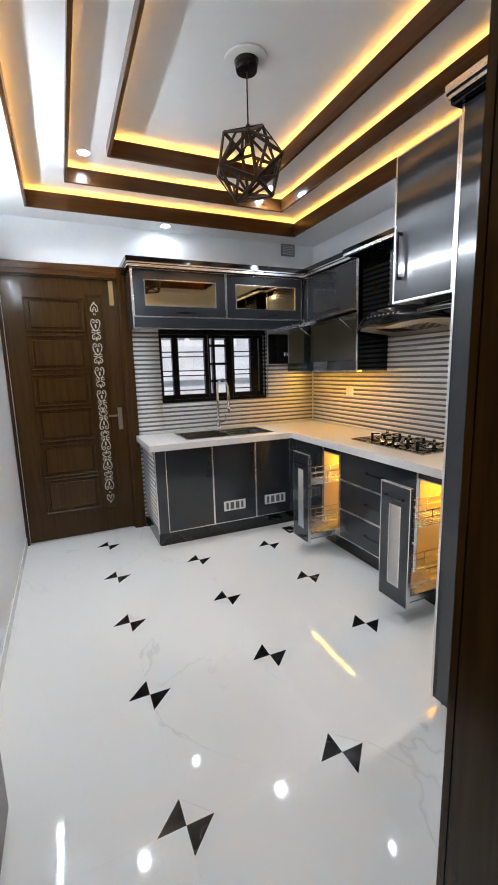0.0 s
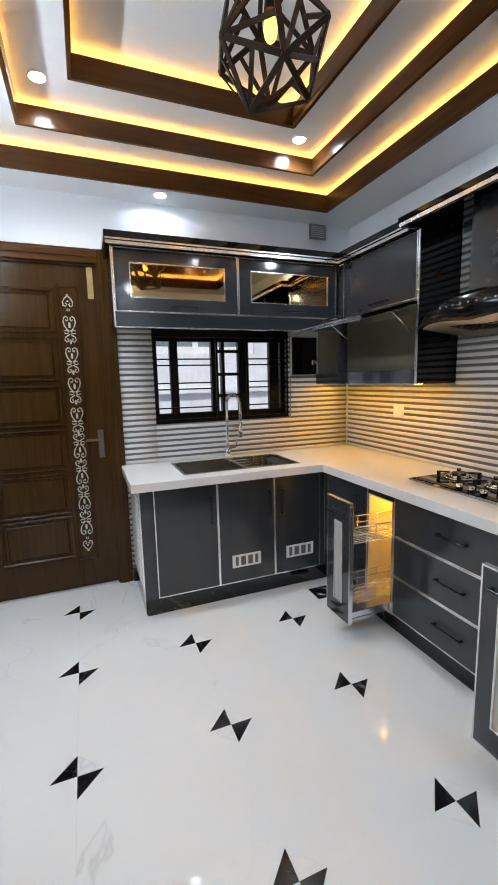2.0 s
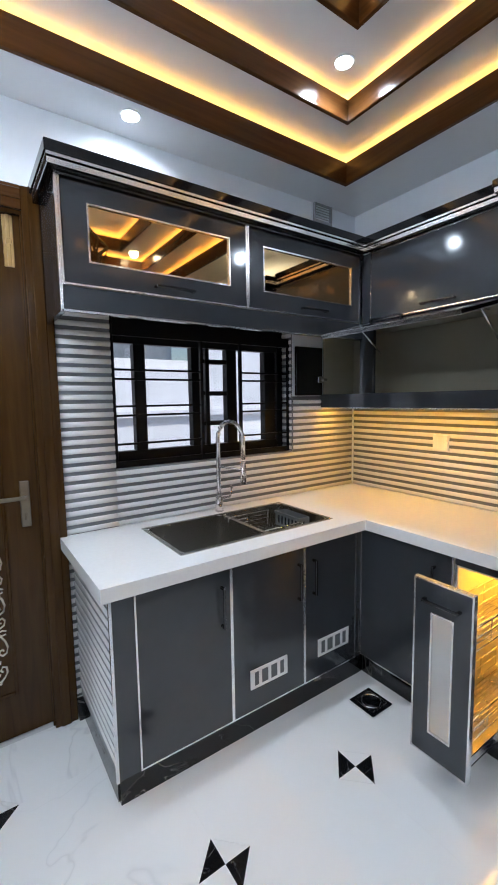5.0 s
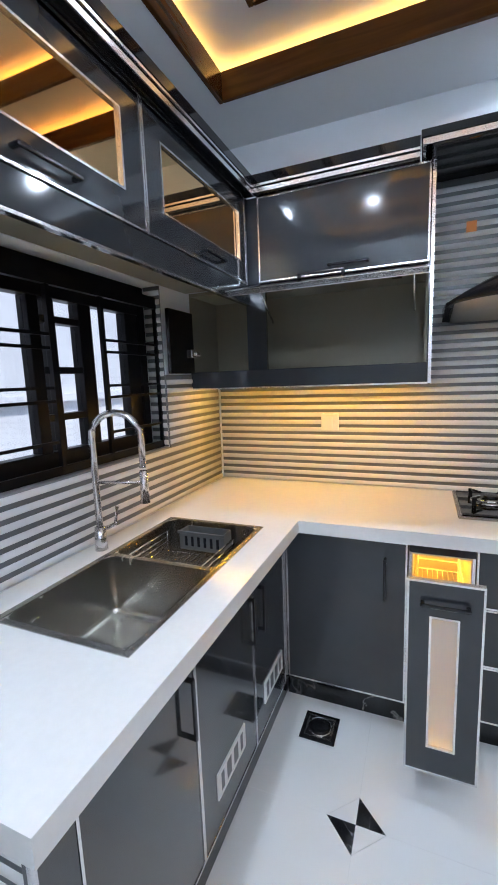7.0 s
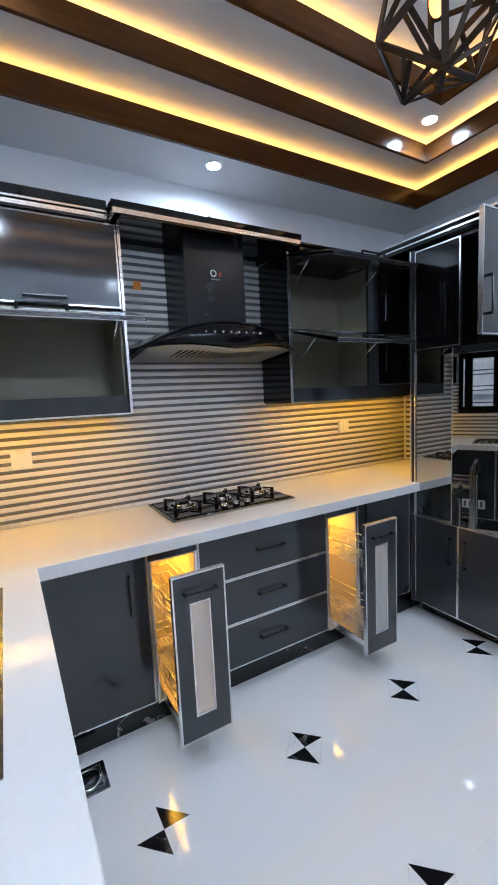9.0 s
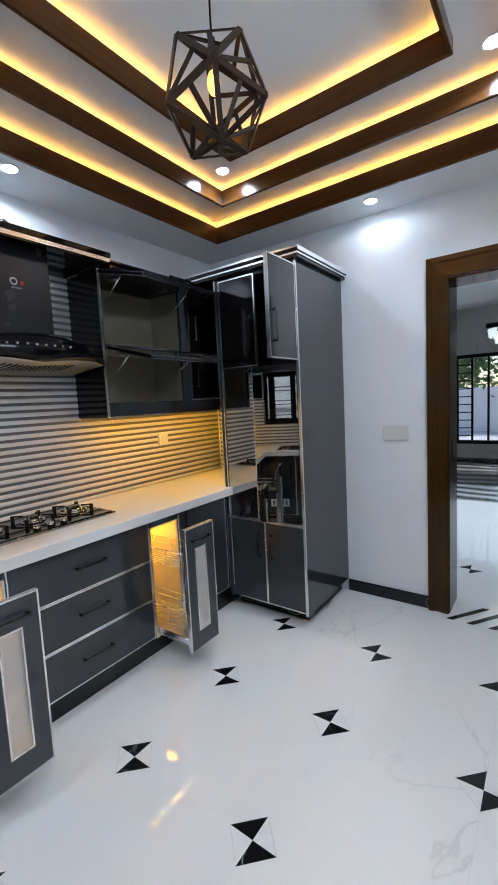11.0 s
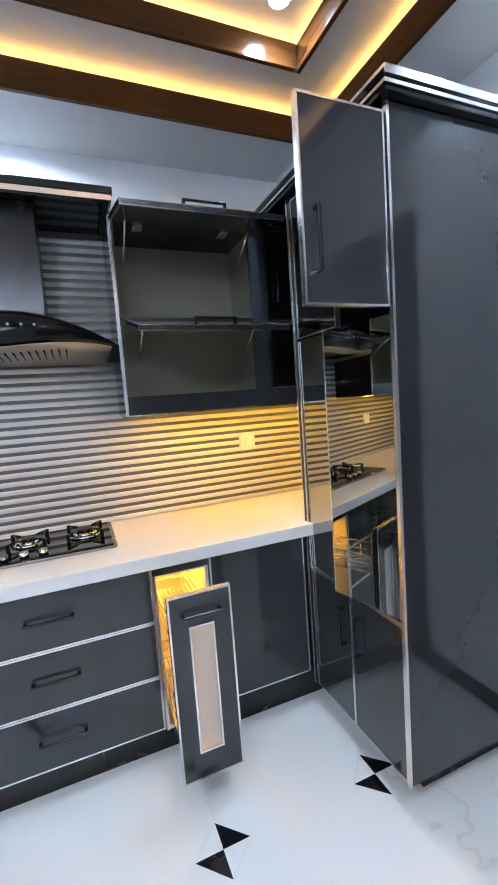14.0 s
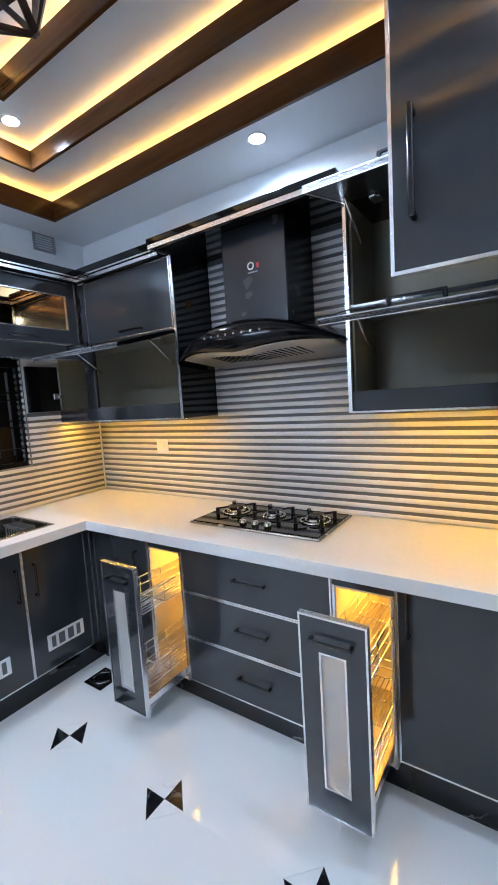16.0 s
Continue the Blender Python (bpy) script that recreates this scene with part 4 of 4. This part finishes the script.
# the downlight at x < 0 is unseen, added for symmetry and kept dim
for x, y, z in ((.944, 3.686, L1), (2.225, 2.20, L1), (1.004, .65, L1), (-.225, 2.18, L1), (1.69, 3.21, L3), (1.72, 1.18, L3), (.305, 3.15, L3), (.305, 1.19, L3)):
    dl = thing("downlight", (x, y, z), "small round cool white recessed ceiling downlight", "downlight", "ceiling downlights")
    bm = disc(x, y, z - .004, .045, .004, 24)
    part("rim", bm, PLAST, dl)
    part("lens", disc(x, y, z - .0055, .034, .0015, 20), LENS, dl, "glowing lens")
    if z == L1:
        spot(x, y, z - .04, DOWN_LOW * (.35 if x < 0 else 2.2 if x > 2 else 1), size=172, blend=.15)
    else:
        spot(x, y, z - .012, DOWN_HIGH)

# ---- floor drain ----
fdn = thing("floor_drain", (1.79, 3.105, 0), "square dark steel floor drain grate", "floor drain")
part("plate", box(1.72, 1.86, 3.035, 3.175, .0045, .009, .001), BCHROME, fdn)
part("ring", ring((1.735, 1.845, 3.05, 3.16), (1.742, 1.838, 3.057, 3.153), .009, .0105), STEEL, fdn)
part("ring", tube([(1.79 + .046 * math.cos(k * math.pi / 14), 3.105 + .046 * math.sin(k * math.pi / 14), .0115) for k in range(28)], .0045, 8, None, True), CHROME, fdn)
part("grate", disc(1.79, 3.105, .009, .043, .006, 28, r2=.030), BCHROME, fdn)

# ---- tube light high on the plain wall ----
tb = thing("tube_light", (X0, 2.7, 2.27), "cool white tube light high on the plain wall", "tube light")
part("batten", box(X0 + .001, X0 + .03, 2.08, 3.32, 2.25, 2.29, .004), PLAST, tb)
part("tube", tube([(X0 + .045, 2.10, 2.27), (X0 + .045, 3.30, 2.27)], .013, 12), TUBE, tb, "glowing tube")
parts("end_cap", [(X0 + .028, X0 + .062, 2.08, 2.10, 2.252, 2.288), (X0 + .028, X0 + .062, 3.30, 3.32, 2.252, 2.288)], PLAST, tb, .003)

# ---- lounge beyond the doorway ----
STONE = marble("grey_stone_wall", (0.42, 0.41, 0.38), (0.22, 0.21, 0.19), 0.3, 2.2, 0.05)
WX0, WX1, WZ0, WZ1 = .72, 2.24, .37, 2.12
solid("lounge_wall_far", boxes([(LX0, WX0, LY0 - .2, LY0, 0, 3.0), (WX1, LX1, LY0 - .2, LY0, 0, 3.0), (WX0, WX1, LY0 - .2, LY0, 0, WZ0), (WX0, WX1, LY0 - .2, LY0, WZ1, 3.0)]), STONE, "grey stone-clad lounge wall", "wall")
solid("lounge_wall_side_1", box(LX0 - .15, LX0, LY0 - .2, Y0, 0, 3.0), WALL, "white lounge wall", "wall")
solid("lounge_wall_side_2", box(LX1, LX1 + .15, LY0 - .2, Y0, 0, 3.0), WALL, "white lounge wall", "wall")
solid("lounge_ceiling", boxes([(LX0 - .15, LX1 + .15, LY0 - .2, LY1, 3.0, 3.1), (LX0, LX1, -2.9, -2.5, 2.75, 3.0), (-.5, 3.0, -5.0, -3.6, 2.92, 3.0)]), CEIL, "white lounge ceiling with a beam", "ceiling")
solid("baseboard_lounge", box(LX0, LX1, LY0, LY0 + .015, 0, .09), PLINTH, "dark stone skirting", "baseboard")
w3 = thing("window_3", ((WX0 + WX1) / 2, LY0, WZ0), "black barred lounge window", "window", kind="structure")
part("frame", boxes([(WX0, WX0 + .06, LY0 - .1, LY0 + .01, WZ0, WZ1), (WX1 - .06, WX1, LY0 - .1, LY0 + .01, WZ0, WZ1), (WX0, WX1, LY0 - .1, LY0 + .01, WZ0, WZ0 + .07), (WX0, WX1, LY0 - .1, LY0 + .01, WZ1 - .07, WZ1)]), IRON, w3)
for x in (1.08, 1.36, 1.62, 2.0):
    part("bar", box(x - .02, x + .02, LY0 - .06, LY0 - .03, WZ0, WZ1), IRON, w3)
for k in range(10):
    part("rung", box(1.36, 1.88, LY0 - .055, LY0 - .035, WZ0 + .15 + k * .155, WZ0 + .17 + k * .155), IRON, w3)
LEAFM = mat("garden_leaves", (0.07, 0.13, 0.035), 0.6, vary=0.4, scale=3)
solid("garden_ground", box(-60, 60, -60, LY0 - .2, -.14, -.03), mat("pale_paving", (0.6, 0.6, 0.6), 0.7, vary=0.15, scale=1), "pale paved drive outside", "ground")
solid("garden_wall", boxes([(-8, 12, -13.2, -13.0, 0, 1.5)] + [(-8, 12, -13.0, -12.985, .12 * k, .12 * k + .1) for k in range(12)]), mat("pale_boundary_wall", (0.74, 0.72, 0.74), 0.8, vary=0.1, scale=2), "pale ribbed boundary wall", "wall")
rng = random.Random(4)
tr = thing("tree", (3.2, -14.6, 0), "leafy green garden tree behind the wall", "tree")
part("trunk", disc(3.2, -14.6, -.1, .14, 2.2, 10, r2=.07), WOODZ, tr)
bm = bmesh.new()
for k in range(2600):
    d = Vector((rng.gauss(0, 1), rng.gauss(0, .8), rng.gauss(0, .8)))
    p = Vector((3.2, -14.6, 2.7)) + d * .95
    a, b = Vector((rng.gauss(0, 1), rng.gauss(0, 1), rng.gauss(0, 1))).normalized() * .13, Vector((rng.gauss(0, 1), rng.gauss(0, 1), rng.gauss(0, 1))).normalized() * .09
    bm.faces.new([bm.verts.new(p - a), bm.verts.new(p + b), bm.verts.new(p + a), bm.verts.new(p - b)])
part("crown", bm, LEAFM, tr)
ch = thing("chandelier", (.50, -4.2, 3.0), "tiered clear crystal chandelier on a black rod", "chandelier")
part("rod", tube([(.50, -4.2, 2.99), (.50, -4.2, 2.38)], .02, 8), IRON, ch)
part("ring", boxes([(.10, .90, -4.5, -3.9, 2.33, 2.40)], .01), IRON, ch)
CRY = mat("crystal", (0.85, 0.9, 0.9), 0.1, emit=(0.9, 1, 1), power=0.5)
for k in range(4):
    n = 26 - k * 5
    for j in range(n):
        a = j * 2 * math.pi / n
        r = .38 - k * .085
        part("crystal", disc(.50 + r * math.cos(a), -4.2 + r * math.sin(a), 2.21 - k * .09, .012, .12, 6, r2=.03), CRY, ch)
# four downlights added to brighten the lounge, at freely chosen places
for x in (0.2, 2.4):
    for y in (-2.4, -4.6):
        spot(x, y, 2.98, LOUNGE_FILL, size=116)
        dl = thing("downlight", (x, y, 3.0), "small round cool white recessed ceiling downlight", "downlight", "lounge downlights")
        part("rim", disc(x, y, 2.994, .05, .006, 20), PLAST, dl)
        part("lens", disc(x, y, 2.9925, .036, .0015, 16), LENS, dl)

# ---- ribbed wall tiles ----
RIBP = 0.0395
ribs = {}


def rib_mesh(length):
    key = round(length, 4)
    if key not in ribs:
        bm = bmesh.new()
        prof = [(0, 0), (.0024, .0016), (.0042, .0050), (.0048, .0115), (.0042, .0180), (.0024, .0214), (0, .023)]
        A = [bm.verts.new((0, d, z)) for d, z in prof]
        B = [bm.verts.new((length, d, z)) for d, z in prof]
        for j in range(len(prof) - 1):
            bm.faces.new((A[j], A[j + 1], B[j + 1], B[j])).smooth = True
        bm.faces.new(A)
        bm.faces.new(B[::-1])
        bmesh.ops.recalc_face_normals(bm, faces=bm.faces[:])
        me = bpy.data.meshes.new("rib")
        bm.to_mesh(me)
        bm.free()
        me.materials.append(RIB)
        ribs[key] = me
    return ribs[key]


def ribbed(o, u, w, length, z0, z1, first=None):
    """A ribbed panel: dark backing sheet and one white rib above another."""
    m = face((*o, 0), u, w)
    b = solid("ribbed_tiling", place(box(0, length, .0005, .006, z0, z1), m), GROOVE, "ribbed wall tiling in white and dark grey", "wall tiling")
    k = 0
    if first is None:
        first = math.ceil((z0 - .862) / RIBP)
    while .862 + (first + k) * RIBP + .023 <= z1 + .006:
        r = new("rib", rib_mesh(length))
        r.parent = b
        r.matrix_basis = m @ Matrix.Translation((0, .006, .862 + (first + k) * RIBP))
        k += 1


ribbed((.632, Y1), (1, 0, 0), (0, -1, 0), .228, .10, 1.85)
ribbed((.86, Y1), (1, 0, 0), (0, -1, 0), 1.605, .862, 1.12)
ribbed((1.94, Y1), (1, 0, 0), (0, -1, 0), .525, 1.12, 1.46)
ribbed((1.94, Y1), (0, 1, 0), (-1, 0, 0), .085, 1.13, 1.85)
ribbed((X1, .465), (0, 1, 0), (-1, 0, 0), 3.36, .862, 1.384)
ribbed((X1, 1.786), (0, 1, 0), (-1, 0, 0), .932, 1.384, 2.255, 13)
ribbed((1.90, Y0), (1, 0, 0), (0, 1, 0), .565, .862, 1.384)
ribbed((.657, 3.292), (0, 1, 0), (-1, 0, 0), .533, .115, .81)

# ---- floor tiles ----
TS, TX, TYO = 0.6, 0.265, 2.915
solid("floor", boxes([(X0 - .15, X1 + .15, Y0, 4.06, -.03, -.004), (LX0 - .15, LX1 + .15, LY0 - .2, Y0, -.03, -.004)]), GROUT, "pale tile bedding", "floor")
flo = bpy.data.objects["floor"]
tagged(flo, "polished white marble floor tiles with black bow-tie insets")


def clip(poly, rect):
    for ax, lim, sgn in ((0, rect[0], 1), (0, rect[1], -1), (1, rect[2], 1), (1, rect[3], -1)):
        out = []
        for i, p in enumerate(poly):
            q = poly[(i + 1) % len(poly)]
            a, b = sgn * (p[ax] - lim) >= 0, sgn * (q[ax] - lim) >= 0
            if a:
                out.append(p)
            if a != b:
                t = (lim - p[ax]) / (q[ax] - p[ax])
                out.append((p[0] + t * (q[0] - p[0]), p[1] + t * (q[1] - p[1])))
        poly = out
        if not poly:
            break
    return poly


flat = {}


def slab(name, poly, cx, cy, material):
    key = (name, tuple((round(x - cx, 4), round(y - cy, 4)) for x, y in poly))
    if key not in flat:
        bm = bmesh.new()
        lo = [bm.verts.new((x - cx, y - cy, -.006)) for x, y in poly]
        hi = [bm.verts.new((x - cx, y - cy, 0)) for x, y in poly]
        bm.faces.new(hi)
        for i in range(len(poly)):
            j = (i + 1) % len(poly)
            bm.faces.new((lo[i], lo[j], hi[j], hi[i]))
        bmesh.ops.recalc_face_normals(bm, faces=bm.faces[:])
        me = bpy.data.meshes.new(name)
        bm.to_mesh(me)
        bm.free()
        me.materials.append(material)
        flat[key] = me
    o = new(name, flat[key])
    o.parent = flo
    o.location = (cx, cy, 0)


G, BT = 0.00012, 0.094
for rect, ox, oy, si, sj in (((X0, X1, LY1, Y1), TX, TYO, range(-2, 5), range(-6, 3)), ((LX0, LX1, -2.7, LY1), .60, -.357, range(-8, 8), range(-5, 2))):
    for i in si:
        for j in sj:
            x, y = ox + TS * i, oy + TS * j
            a, b, c, d = x + G, x + TS - G, y + G, y + TS - G
            nw = x > -.3 and y + TS > .6 if oy > 0 else abs(y + TS - oy) < .05
            se = x + TS > -.3 and y > .6 if oy > 0 else abs(y - oy) < .05
            both = nw and se
            low = [(a + BT, c), (a, c + BT)] if both else [(a, c)]
            top = [(b, d - BT), (b - BT, d)] if both else [(b, d)]
            poly = low[::-1] + ([(b - BT, c), (b, c + BT)] if se else [(b, c)]) + top + ([(a + BT, d), (a, d - BT)] if nw else [(a, d)])
            pieces = (("tile", poly, TILE),
                      ("tile_inset", [(b - BT + .001, c), (b, c), (b, c + BT - .001)] if se else [], INSET), ("tile_inset", [(a, d), (a, d - BT + .001), (a + BT - .001, d)] if nw else [], INSET),
                      ("tile_corner", [(a, c), (a + BT - .0016, c), (a, c + BT - .0016)] if both else [], TILE), ("tile_corner", [(b, d), (b - BT + .0016, d), (b, d - BT + .0016)] if both else [], TILE))
            for n, p, m in pieces:
                q = clip(p, rect)
                if len(q) > 2:
                    slab(n, q, x + TS / 2, y + TS / 2, m)
WAVE = mat("waved_marble", (0.6, 0.6, 0.6), 0.06)
nt = WAVE.node_tree
tcn, wvn, rpn = nt.nodes.new("ShaderNodeTexCoord"), nt.nodes.new("ShaderNodeTexWave"), nt.nodes.new("ShaderNodeValToRGB")
wvn.bands_direction = "Y"
wvn.inputs["Scale"].default_value, wvn.inputs["Distortion"].default_value, wvn.inputs["Detail"].default_value = 0.9, 4.0, 2
nt.links.new(tcn.outputs["Object"], wvn.inputs["Vector"])
nt.links.new(wvn.outputs["Fac"], rpn.inputs[0])
rpn.color_ramp.elements[0].color, rpn.color_ramp.elements[1].color = (0.05, 0.06, 0.065, 1), (0.55, 0.56, 0.56, 1)
nt.links.new(rpn.outputs[0], nt.nodes["Principled BSDF"].inputs["Base Color"])
solid("lounge_floor_band", box(LX0, LX1, LY0, -2.7, -.004, .0), WAVE, "polished waved grey marble floor", "floor")
for k in range(5):
    x = .50 - k * .118
    bm = bmesh.new()
    v = [bm.verts.new(p) for p in ((x + .075, .535, .002), (x + .115, .535, .002), (x - .065, .285, .002), (x - .105, .285, .002))]
    f = bm.faces.new(v)
    r = bmesh.ops.extrude_face_region(bm, geom=[f])
    for g in r["geom"]:
        if isinstance(g, bmesh.types.BMVert):
            g.co.z = .0005
    solid("threshold_bar", bm, INSET, "black slanted marble bar set in the threshold", "floor inlay")
